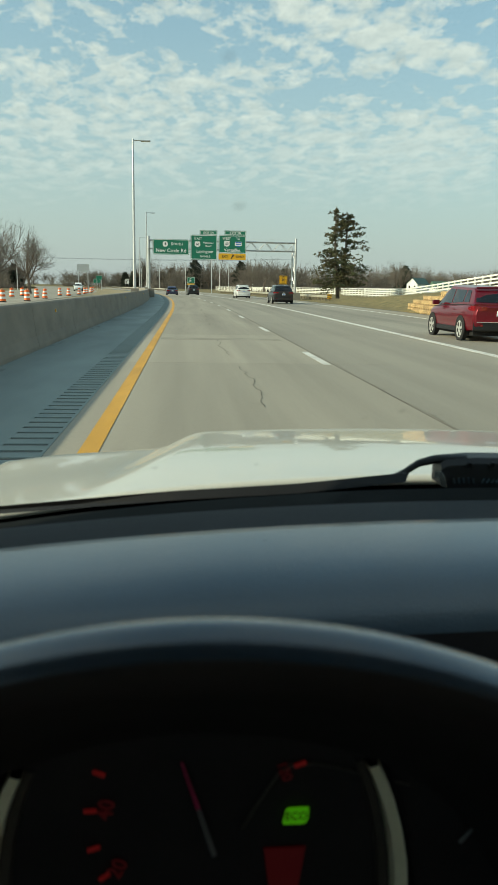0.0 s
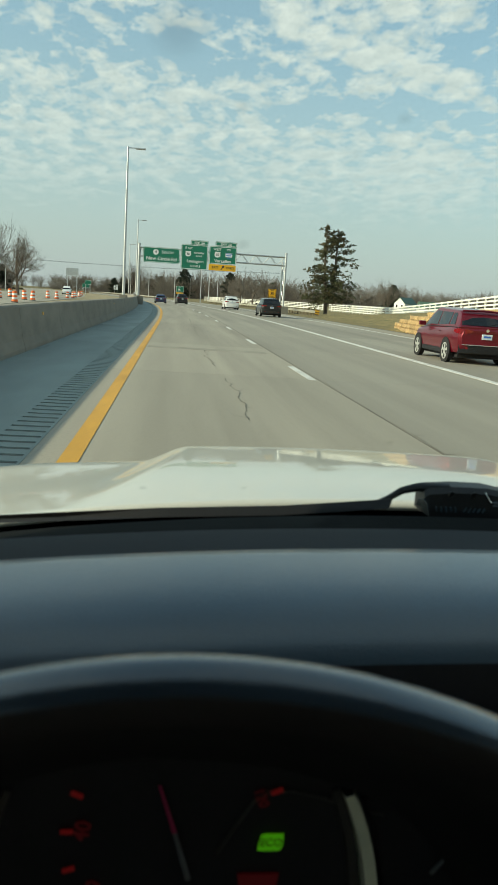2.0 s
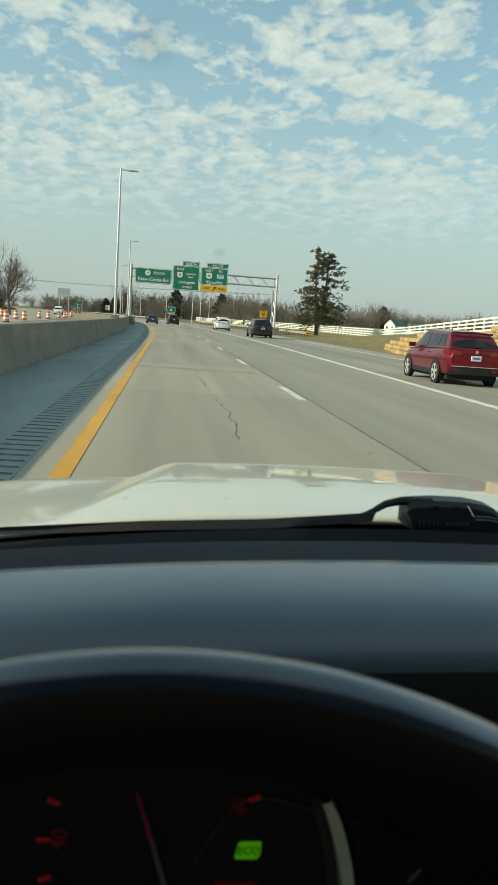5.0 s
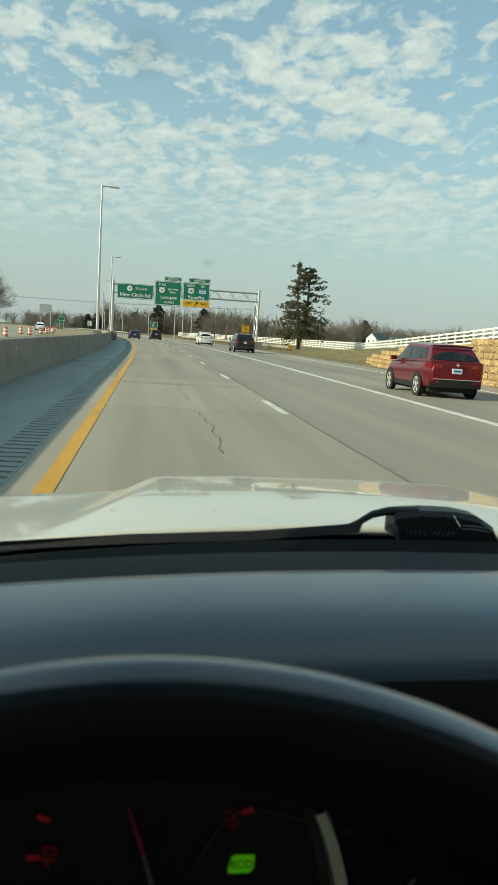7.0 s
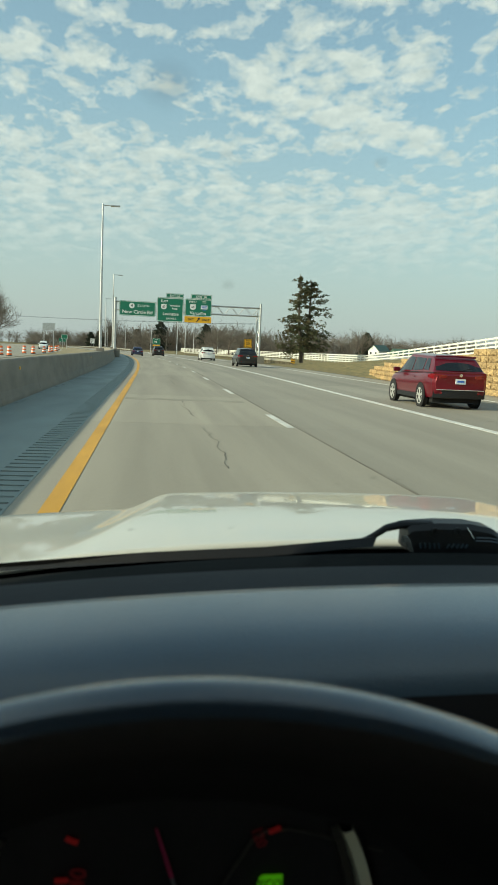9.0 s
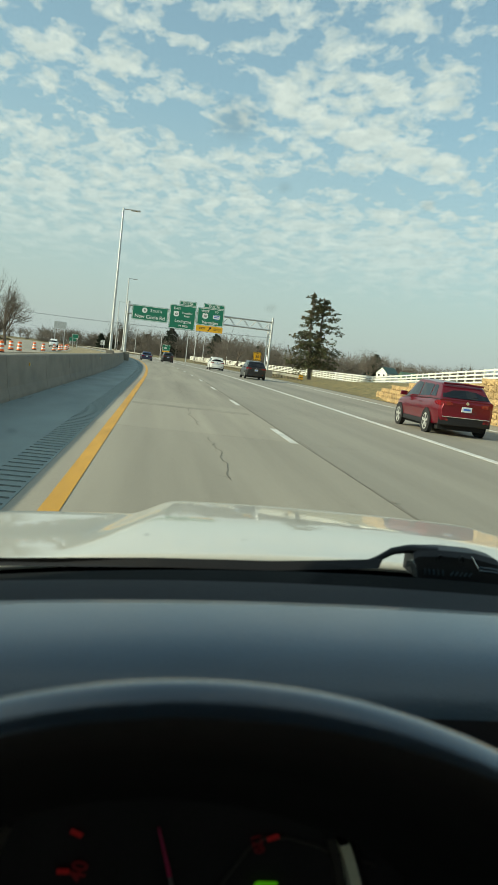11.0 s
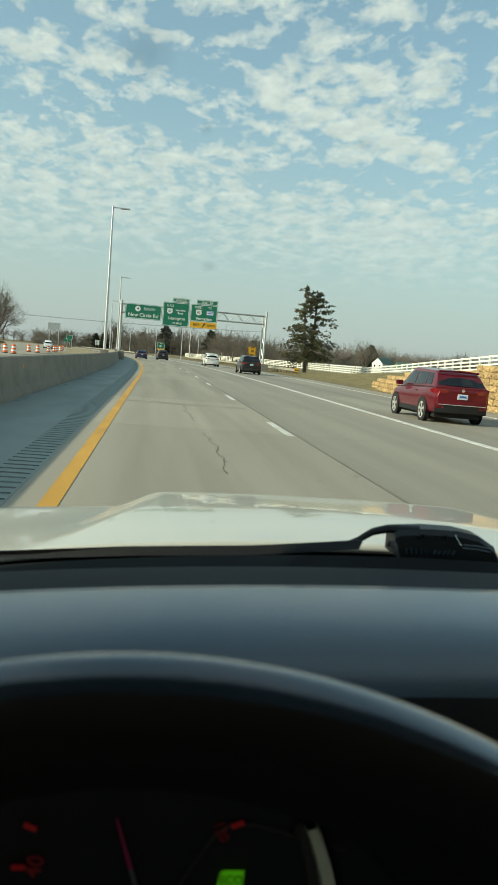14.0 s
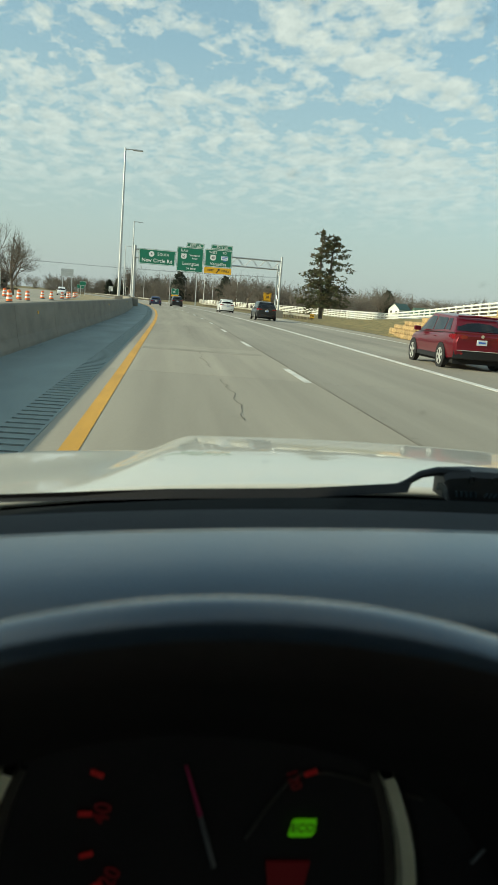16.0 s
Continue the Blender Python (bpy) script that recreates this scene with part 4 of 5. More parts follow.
prof = [(0.575, -0.215), (0.52, -0.160), (0.46, -0.112), (0.40, -0.066), (0.35, -0.030), (0.322, -0.010), (0.308, -0.002), (0.300, 0.0), (0.296, -0.0004), (0.292, -0.0014), (0.2885, -0.0028), (0.2855, -0.0046), (0.2835, -0.0066), (0.2822, -0.0088)]
rows = [[(x, y, crest(x) + dz) for y, dz in prof] for x in frange(BX - 0.34, BX + 0.34, 0.008)]
Shape().grid(rows).make("instrument_hood", BROW, own_car, "dark arched hood over the instruments, its lip shining", smooth=True)
rows = [[(x, y, crest(x) + dz) for y, dz in ((0.2822, -0.0088), (0.2815, -0.012), (0.283, -0.017), (0.290, -0.026), (0.34, -0.060), (0.40, -0.100), (0.46, -0.146), (0.52, -0.192), (0.535, -0.204))] for x in frange(BX - 0.34, BX + 0.34, 0.008)]
Shape().grid(rows).make("hood_lining", BLACK_M, own_car, smooth=True)

# instrument panel
panel = Shape().box(-0.36, 0.40, 0.536, 0.55, 0.70, 1.158).make("instrument_panel", BLACK_M, own_car, "black instrument panel in deep shade")


blade = [(0.158, 1.128), (0.1655, 1.112), (0.1735, 1.090), (0.1800, 1.066), (0.1845, 1.040), (0.1870, 1.010), (0.1870, 0.950)]
for s, m in ((1, 0.032), (-1, 0.012)):
    def band(y0, lo, hi, y1):
        """A strip down the ring between two offsets from its middle line."""
        rows = []
        for i, (x, z) in enumerate(blade):
            w = 0.8 + 0.3 * min(1.0, i / 4)
            rows.append([(m + s * (x + e * w - 0.030), y, z + e * 0.25) for e, y in ((lo, y0), (lo + 0.0015, y1), (hi - 0.0015, y1), (hi, y0))])
        return Shape().grid(rows)
    ring = band(0.533, -0.0062, 0.0062, 0.520).make("gauge_ring", SILVER, panel, "pale satin ring beside the dials", smooth=True)
    band(0.535, 0.0072, 0.0100, 0.525).make("ring_edge", BLACK, ring, smooth=True)
    band(0.536, -0.016, -0.006, 0.531).make("ring_foot", RING_FOOT, ring)
ndl = Shape().tube([(0.0355, 0.529, 1.047), (0.0225, 0.529, 1.090)], [0.0024, 0.0018], 6).make("needle", NEEDLE_M, panel)
Shape().tube([(0.0225, 0.529, 1.090), (0.0095, 0.529, 1.131)], [0.0019, 0.0012], 6).make("needle_tip", RED_N, ndl, "red needle tip")
Shape().tube([(0.238, 0.529, 1.049), (0.256, 0.529, 1.072)], [0.0018, 0.0012], 6).make("needle", NEEDLE_M, panel)
lettering("40", 0.018, RED_D, panel, (-0.0495, 0.530, 1.091), rot=(90, -78, 0), depth=0.0003, name="dial_number")
lettering("20", 0.018, RED_D, panel, (-0.0415, 0.530, 1.037), rot=(90, -62, 0), depth=0.0003, name="dial_number")
lettering("120", 0.012, RED_D, panel, (0.0905, 0.530, 1.1195), rot=(90, 68, 0), depth=0.0003, name="dial_number")
for x, z, a in ((-0.0545, 1.1226, -25), (-0.0620, 1.0900, 0), (-0.0600, 1.0560, 18), (-0.0520, 1.0300, 35), (0.1032, 1.1250, 22)):
    o = Shape().box(-0.005, 0.005, -0.001, 0.001, -0.0019, 0.0019, 0.0006).make("dial_mark", RED_L, panel, loc=(x, 0.5305, z))
    o.rotation_euler = (0, radians(-a), 0)
Shape().loft([[(0.076, 0.532, 1.048), (0.110, 0.532, 1.048), (0.104, 0.532, 1.002), (0.082, 0.532, 1.002)], [(0.076, 0.534, 1.048), (0.110, 0.534, 1.048), (0.104, 0.534, 1.002), (0.082, 0.534, 1.002)]]).make("red_display", RED_D, panel, "dim red display window")
Shape().tube([(0.058, 0.532, 1.068), (0.070, 0.532, 1.090), (0.086, 0.532, 1.116), (0.096, 0.532, 1.1235), (0.116, 0.532, 1.1245), (0.138, 0.532, 1.119), (0.158, 0.532, 1.112), (0.193, 0.532, 1.1025)],
             0.0014, 5).make("trim_line", RING_FOOT, panel, "dim moulded line round the display", smooth=True)
w, h, k = 0.0104, 0.0074, 0.0022
eco = Shape()
DZ = 1.0783
pts = [(-w, -h + 0.001), (-w + k, h - 0.002), (-w + 2 * k, h), (w, h), (w, -h + 0.005), (w - k, -h + 0.001), (w - 2 * k, -h), (-w + 0.001, -h)]
eco.loft([[(0.101 + a, 0.5305, DZ + b) for a, b in pts], [(0.101 + a, 0.532, DZ + b) for a, b in pts]])
eco = eco.make("eco_lamp", ECO_G, panel, "lit green indicator reading ECO")
lettering("ECO", 0.0098, BLACK_M, eco, (0.1015, 0.5305, DZ), depth=0.0002, sx=0.95)

# outer body, roof and wheels of the car
rows = []
for y, ww, z0, z1 in ((-2.25, 0.86, 0.45, 1.10), (-2.1, 0.93, 0.36, 1.20), (-1.4, 0.955, 0.32, 1.21), (0.9, 0.955, 0.32, 1.15), (1.3, 0.95, 0.34, 1.10), (2.1, 0.93, 0.36, 1.0), (2.50, 0.84, 0.40, 0.90), (2.58, 0.74, 0.48, 0.72)):
    rows.append([(CX + s * ww, y, z) for s, z in ((-0.9, z0), (-1, z0 + 0.12), (-1, z1 - 0.12), (-0.965, z1 - 0.02))])
for side in (1, -1):
    Shape().grid([[(CX + (x - CX) * side, y, z) for x, y, z in r] for r in rows]).make("body_side", HOOD_W, own_car, smooth=True)
Shape().grid([[(CX + x, 2.56 - 0.10 * abs(x) ** 2, z) for x in frange(-0.84, 0.84, 0.12)] for z in (0.36, 0.6, 0.78, 0.88)]).make("front_bumper", HOOD_W, own_car, smooth=True)
Shape().box(CX - 0.86, CX + 0.86, -2.30, -2.24, 0.45, 1.12, 0.02).make("tailgate", HOOD_W, own_car)
Shape().box(CX - 0.84, CX + 0.84, -2.2, 0.28, 1.765, 1.785, 0.008).make("roof", HOOD_W, own_car)
Shape().box(CX - 0.8, CX + 0.8, -2.1, 2.4, 0.28, 0.36).make("underbody", UNDER, own_car)

# plain shell that closes the cabin
Shape().box(-0.44, 1.34, -2.2, 0.30, 1.70, 1.76, 0.02).make("roof_lining", CABIN, own_car, "plain grey roof lining")
Shape().box(-0.56, -0.50, -0.30, 0.95, 0.45, 1.70, 0.01).box(-0.56, -0.50, -2.2, -0.30, 0.45, 1.20).make("door_lining", CABIN, own_car)
Shape().box(1.40, 1.46, -2.2, 0.95, 0.45, 1.22, 0.01).make("door_lining", CABIN, own_car)
Shape().box(1.36, 1.44, -1.1, -0.95, 1.22, 1.70, 0.01).make("pillar", CABIN, own_car)
Shape().box(-0.50, 1.40, -2.26, -2.2, 0.45, 1.30, 0.01).make("rear_lining", CABIN, own_car)
Shape().box(-0.50, 1.40, -2.2, 0.95, 0.40, 0.45).make("floor_lining", BLACK_M, own_car)
for sx, x0 in ((-1, -0.52), (1, 1.42)):
    Shape().tube([(x0, 0.98, 1.17), (x0 - sx * 0.03, 0.62, 1.46), (x0 - sx * 0.08, 0.28, 1.72)], 0.05, 8).make("pillar", BLACK_M, own_car, smooth=True)
rows = [[(CX + (x - CX) * (1 - 0.06 * t), 1.0 - 0.72 * t - 0.08 * (x - CX) ** 2, 1.195 - 0.10 * (x - CX) ** 2 + (0.525 + 0.1 * (x - CX) ** 2) * t) for x in frange(-0.48, 1.38, 0.1)] for t in (0, 0.25, 0.5, 0.75, 1)]
ws = Shape().grid(rows).make("windscreen", GLASS, own_car, "clear dusty windscreen", smooth=True)
ws.visible_shadow = False

# ---- trees ----


def bare_tree(seed, height, spread=0.46, depth=5, fork=3, sides=5, trunk=None, twig=0.010):
    """Trunk and spreading limbs, and a round crown of ever finer twigs, each as a shape."""
    r = random.Random(seed)
    wood, fine = Shape(), Shape()
    trunk = trunk or height * 0.022
    wide = spread / 0.46

    def grow(p, d, length, rad, lev):
        last = lev >= depth
        n = 1 if last else 3
        q, pts, rr = Vector(p), [Vector(p)], [rad]
        dd = d.copy()
        for k in range(n):
            dd = (dd + Vector((r.uniform(-1, 1), r.uniform(-1, 1), r.uniform(-0.6, 0.9))) * (0.05 if lev == 0 else 0.13)).normalized()
            q = q + dd * length / n
            pts.append(q.copy())
            rr.append(rad * (1 - (0.75 if last else 0.45) * (k + 1) / n))
        big = lev <= 2
        (wood if big else fine).tube(pts, rr, sides if big else 3, False)
        if last:
            return
        m = fork + 3 if lev == 0 else fork
        for k in range(m):
            t = 0.55 + 0.45 * (k + r.uniform(0.2, 0.8)) / m if lev == 0 else r.uniform(0.22, 1.0)
            i = min(2, int(t * 3))
            s = pts[i].lerp(pts[i + 1], t * 3 - i)
            side = Vector((math.cos(k * 2.4 + seed), math.sin(k * 2.4 + seed), 0)) if lev == 0 else Vector((r.gauss(0, 1), r.gauss(0, 1), r.gauss(0, 1)))
            side = (side - dd * side.dot(dd)).normalized()
            a = radians(r.uniform(32, 60) if lev == 0 else r.uniform(24, 58))
            nd = (dd * math.cos(a) + side * math.sin(a) * wide + Vector((0, 0, 0.14))).normalized()
            ln = length * (r.uniform(0.80, 1.05) * (1.3 - 0.5 * t) if lev == 0 else r.uniform(0.40, 0.68))
            grow(s, nd, ln, max(twig, rr[i] * r.uniform(0.42, 0.62)), lev + 1)
        grow(pts[-1], (dd + Vector((r.uniform(-0.3, 0.3), r.uniform(-0.3, 0.3), 0.25))).normalized(), length * 0.70, rr[-1] * 0.92, lev + 1)

    grow(Vector((0, 0, -0.2)), Vector((0, 0, 1)), height * 0.36, trunk, 0)
    top = max(v[2] for v in wood.v + fine.v)
    k = height / top
    for s in (wood, fine):
        s.v = [(x * k, y * k, z * k) for x, y, z in s.v]
    return wood, fine


def conifer(seed, height, radius, gaps=0.25, clumps=26, leaders=((0, 0, 0.0, 1.0),)):
    """Trunks with tiers of drooping boughs, each hung with ragged needle clumps; leaders: x, y, start and end of each trunk."""
    r = random.Random(seed)
    wood, green = Shape(), Shape()
    for lx, ly, start, end in leaders:
        def centre(z):
            k = min(1.0, z / (height * 0.5))
            return Vector((lx * k, ly * k, z))
        zs = [start * height + (end - start) * height * k / 6 for k in range(7)]
        wood.tube([centre(z) + Vector((r.uniform(-0.12, 0.12), r.uniform(-0.12, 0.12), -0.2 if k == 0 else 0)) for k, z in enumerate(zs)],
                  [height * 0.022 * (1 - z / (height * 1.06)) + 0.02 for z in zs], 8)
        z = height * max(0.14, start)
        while z < height * end * 0.985:
            t = z / (height * end)
            for k in range(r.choice((3, 4, 5))):
                if r.random() < gaps:
                    continue
                az = r.uniform(0, 2 * math.pi)
                ln = radius * (1 - t) ** 0.70 * r.uniform(0.35, 1.25) + 0.25
                c0 = centre(z + r.uniform(-0.25, 0.25))
                d = Vector((math.cos(az), math.sin(az), 0))
                droop = r.uniform(-0.40, 0.10) * (1 - t) + 0.25 * t
                pts = [c0 + d * (ln * s) + Vector((0, 0, droop * ln * s * s + 0.22 * ln * s * (1 - s))) for s in (0, 0.35, 0.7, 1.0)]
                wood.tube(pts, [0.05 * (1 - t) + 0.015, 0.035 * (1 - t) + 0.012, 0.018, 0.008], 4, False)
                for j in range(int(clumps * (0.35 + ln / radius))):
                    s = 1.05 * r.random() ** 0.7
                    i = min(2, int(s * 3))
                    p = pts[i].lerp(pts[i + 1], min(1.0, s * 3 - i))
                    p = p + Vector((r.gauss(0, 0.16), r.gauss(0, 0.16), r.gauss(0, 0.10))) * (0.5 + ln * 0.35)
                    a = r.uniform(0.16, 0.42)
                    for q in range(3):
                        u = Vector((r.gauss(0, 1), r.gauss(0, 1), r.gauss(0, 0.6))).normalized() * a
                        w = u.cross(Vector((r.gauss(0, 1), r.gauss(0, 1), r.gauss(0, 1)))).normalized() * a * 0.42
                        green.add([p - u * 0.5 - w * 0.5, p - u * 0.4 + w * 0.6, p + u], [(0, 1, 2)])
            z += height * 0.030 * r.uniform(0.6, 1.4)
    return wood, green


def tree_thing(name, label, category, wood, crown, m_wood, m_crown, group=""):
    t = thing(name, label, category, group)
    wood.make("trunk", m_wood, t, smooth=True)
    crown.make("crown", m_crown, t, loose=True)
    return t


spruce = tree_thing("conifer_tree", "tall ragged dark conifer with drooping boughs beside the fence", "tree", *conifer(23, 12.3, 4.6, 0.46, 34, ((-0.5, 0, 0.0, 1.0), (1.1, 0.3, 0.16, 0.95))), BARK, NEEDLE)
spruce.location = (20.9, 106, 0.25)
cedar = tree_thing("conifer_tree", "small dark bushy evergreen among bare trees", "tree", *conifer(5, 7.0, 2.6, 0.0, 60), BARK, NEEDLE_D, "far evergreens")
cedar.matrix_basis = pose(66.6, 232, 0.4)
cedar.scale = (1.2, 1.2, 1.2)
for x, y, s, k in ((3.5, 332, 1.75, 30), (23, 330, 1.7, 70), (38, 300, 1.2, 110), (-72, 330, 1.3, 10), (-62, 150, 1.5, 40), (-58, 143, 1.2, 140)):
    o = copy_thing(cedar, pose(x, y, 0.3, 0, 0, k))
    o.scale = (s, s, s)

kinds = [tree_thing("bare_tree", "leafless grey-brown tree with fine twigs", "tree", *bare_tree(31 + i, h, sp, 5, 4 if i < 2 else 3, 5, h * 0.026, 0.010 if i < 2 else 0.013), BARK, TWIG, "bare roadside trees")
         for i, (h, sp) in enumerate(((9.5, 0.46), (10.5, 0.42), (8.5, 0.48), (11.0, 0.44)))]
kinds[0].matrix_basis = pose(-23.5, 118, -0.1)
kinds[1].matrix_basis = pose(-26.5, 108, -0.1)
kinds[0].scale = kinds[1].scale = (1.2, 1.2, 1.1)
kinds[2].matrix_basis = pose(47, 170, 0.6)
kinds[3].matrix_basis = pose(20.5, 205, 0.2)
rs = random.Random(77)
for x, y, s in ((-31.5, 124, 1.0), (-38, 130, 1.1), (16, 190, 0.75), (28, 240, 1.0), (12, 285, 1.2), (40, 196, 0.8), (50, 178, 0.9), (68, 235, 0.8), (84, 250, 0.9),
                (22, 300, 1.2), (-64, 310, 1.0), (-75, 330, 1.0), (100, 230, 0.9), (34, 258, 1.1), (9, 325, 1.0), (-46, 190, 1.0), (-52, 175, 1.1)):
    o = copy_thing(rs.choice(kinds), pose(x, y, 0.1, 0, 0, rs.uniform(0, 360)))
    o.scale = (s, s, s * rs.uniform(0.9, 1.1))

# distant leafless woods: many trees and thickets in one mesh
base = []
for i in range(4):
    w, f = bare_tree(90 + i, 9.0, 0.50, 3, 5, 3, 0.17, 0.020)
    n = len(w.v)
    base.append((np.array(w.v + f.v), w.f + [tuple(k + n for k in q) for q in f.f]))
rs = random.Random(5)
for i in range(3):
    th = Shape()
    for k in range(60):
        p = Vector((rs.gauss(0, 2.2), rs.gauss(0, 1.0), -0.2))
        d = Vector((rs.gauss(0, 0.28), rs.gauss(0, 0.28), 1)).normalized()
        ln = rs.uniform(1.6, 4.6)
        q = p + d * ln
        th.tube([p, p + d * ln * 0.5 + Vector((rs.gauss(0, 0.1), 0, 0)), q], [0.035, 0.025, 0.012], 3, False)
        for b in range(3):
            s0 = p + d * ln * rs.uniform(0.3, 0.9)
            th.tube([s0, s0 + Vector((rs.gauss(0, 0.5), rs.gauss(0, 0.5), rs.uniform(0.4, 1.1)))], [0.022, 0.010], 3, False)
    base.append((np.array(th.v), th.f))
woods, woods_v, woods_f, off = Shape(), [], [], 0
spots = []
for i in range(230):
    x = rs.uniform(-190, 40)
    spots.append((x, 345 + rs.uniform(-18, 60) - 0.10 * x, rs.uniform(0.95, 1.75), rs.randrange(4)))
    x = rs.uniform(-190, 40)
    spots.append((x, 335 + rs.uniform(-10, 40) - 0.10 * x, rs.uniform(0.8, 1.3), 4 + rs.randrange(3)))
for i in range(230):
    x = rs.uniform(18, 240)
    spots.append((x, 300 + rs.uniform(-20, 60) - 0.05 * x, rs.uniform(0.7, 1.45), rs.randrange(4)))
    x = rs.uniform(18, 240)
    spots.append((x, 292 + rs.uniform(-10, 40) - 0.05 * x, rs.uniform(0.7, 1.2), 4 + rs.randrange(3)))
for i in range(110):
    x = rs.uniform(-150, -46)
    spots.append((x, 230 + rs.uniform(-20, 60), rs.uniform(0.7, 1.0), rs.randrange(7)))
for i in range(200):
    x = rs.uniform(-300, 180)
    spots.append((x, 680 + rs.uniform(-15, 50), rs.uniform(1.1, 1.8), rs.randrange(7)))
spots = [q for q in spots if q[1] > 655 or not -38 < q[0] - bend(q[1]) < 20]
for i in range(150):
    y = rs.uniform(185, 430)
    spots.append((bend(y) - 42 - rs.random() * 26, y, rs.uniform(0.5, 0.85), rs.randrange(7)))
for i in range(170):
    spots.append((rs.uniform(-88, 30), rs.uniform(540, 610), rs.uniform(0.9, 1.6), rs.randrange(7)))
for x, y, s, kind in spots:
    v, f = base[kind]
    a = rs.uniform(0, 6.28)
    rot = np.array([[math.cos(a), -math.sin(a), 0], [math.sin(a), math.cos(a), 0], [0, 0, 1]])
    woods_v.append(v @ rot.T * s * np.array([1.25, 1.25, 1.0]) + np.array([x, y, 0.0]))
    woods_f += [tuple(k + off for k in q) for q in f]
    off += len(v)
woods.v, woods.f = np.concatenate(woods_v).tolist(), woods_f
tagged(woods.make("distant_woods", TWIG, loose=True), "distant belt of brown leafless woods along the horizon", "woods", kind="stuff")

# ---- further along the road ----


def guardrail(label, y0, y1, lateral, side):
    """W-beam rail on posts from y0 to y1; side is -1 where it faces left, 1 where it faces right."""
    t = thing("guardrail", label, "guardrail")
    for y in frange(y0, y1, 4.0)[:-1]:
        rows = []
        for yy in (y, y + 2, y + 4.02):
            c = lateral + bend(yy)
            rows.append([(c + side * a, yy, 0.42 + b) for a, b in W_PROF] + [(c + side * (a - 0.012), yy, 0.42 + b) for a, b in reversed(W_PROF)])
        Shape().loft(rows).make("rail", RAIL, t)
    post = Shape().box(-0.20, -0.02, -0.09, 0.09, -0.3, 0.76).mesh("post", TIMBER)
    for y in frange(y0 + 0.3, y1, 1.95):
        o = new("post", post)
        o.location, o.parent = (lateral + bend(y) + (0.22 if side < 0 else 0), y, 0.0), t
    return t


guardrail("pale steel guardrail beyond the exit on timber posts", 232, 420, 9.6, -1)
guardrail("grey steel guardrail on the grassy median", 330, 420, -4.3, 1)
cushion = thing("crash_cushion", "grey steel crash cushion at the barrier's end", "crash cushion", loc=(-3.72 + bend(176), 176, 0))
for k in range(4):
    Shape().box(-0.32 + 0.03 * k, 0.32 - 0.03 * k, -1.7 + k * 1.2, -0.6 + k * 1.2, 0.05, 0.82, 0.04).make("bay", RAIL, cushion)
Shape().box(-0.26, 0.26, 3.1, 3.3, 0.1, 0.85, 0.03).make("nose", SIGN_Y, cushion, "yellow rounded nose")

gore = Shape()
for a, b, c in ((7.5, 13.0, 0.30), ):
    rows = []
    for yy in frange(150, 236, 4):
        x = 7.5 + (yy - 150) / 86 * 5.0 + bend(yy)
        rows.append([(x, yy, -0.002), (x + c, yy, -0.002), (x + c, yy, 0.008), (x, yy, 0.008)])
    gore.loft(rows)
for k in range(6):
    yy = 166 + 11 * k
    x0, x1 = 7.5 + bend(yy), 7.5 + (yy - 150) / 86 * 5.0 + bend(yy)
    gore.add([(x0, yy + 1.5, 0.008), (x1, yy - 2.5, 0.008), (x1, yy - 1.4, 0.008), (x0, yy + 2.6, 0.008)], [(0, 1, 2, 3)])
tagged(gore.make("gore_marking", WHITE_P), "white chevron paint where the exit lane leaves", "road marking", kind="structure")

big = tree_thing("bare_tree", "great spreading leafless sycamore with pale limbs", "tree", *bare_tree(61, 17, 0.50, 5, 4, 5, 0.42, 0.02), BARK, TWIG)
big.location = (18 + bend(352), 352, -0.1)
for x, y, s, k in ((26, 450, 1.5, 0), (33, 455, 1.8, 40), (41, 448, 1.4, 80), (22, 462, 1.3, 130), (49, 460, 1.7, 200)):
    o = copy_thing(cedar, pose(x + bend(y), y, 0, 0, 0, k))
    o.scale = (s, s, s)


def pylon(x, y):
    t = thing("power_pylon", "tall wooden H-frame power pylon with crossarms", "power pylon", "power line pylons", loc=(x, y, 0), turn=-12)
    for sx in (-2.2, 2.2):
        Shape().tube([(0, sx, -0.3), (0, sx, 19)], [0.22, 0.13], 8).make("pole", TIMBER, t, smooth=True)
        Shape().tube([(0, sx, 19), (0, sx * 1.6, 16.6)], 0.08, 5).make("crossarm_brace", TIMBER, t)
    Shape().box(-0.1, 0.1, -5.2, 5.2, 16.5, 16.8).make("crossarm", TIMBER, t)
    Shape().tube([(0, -2.2, 9), (0, 2.2, 15)], 0.07, 5).make("brace", TIMBER, t)
    Shape().tube([(0, 2.2, 9), (0, -2.2, 15)], 0.07, 5).make("brace", TIMBER, t)
    for sy in (-4.8, 0, 4.8):
        Shape().tube([(0, sy, 16.5), (0, sy, 15.2)], 0.07, 6).make("insulator", STEEL, t)
    return t


pylon(52, 372)
pylon(-110, 400)
for dy in (-4.8, 0.0, 4.8):
    pts = []
    for k in range(21):
        u = k / 20
        pts.append((52 - 162 * u, 372 + 28 * u + dy, 15.2 - 14 * u * (1 - u) * 0.35))
    w = Shape().tube(pts, 0.025, 4)
    tagged(w.make("power_cable", BLACK), "thin dark power cable sagging across the highway", "cable", "power cables")

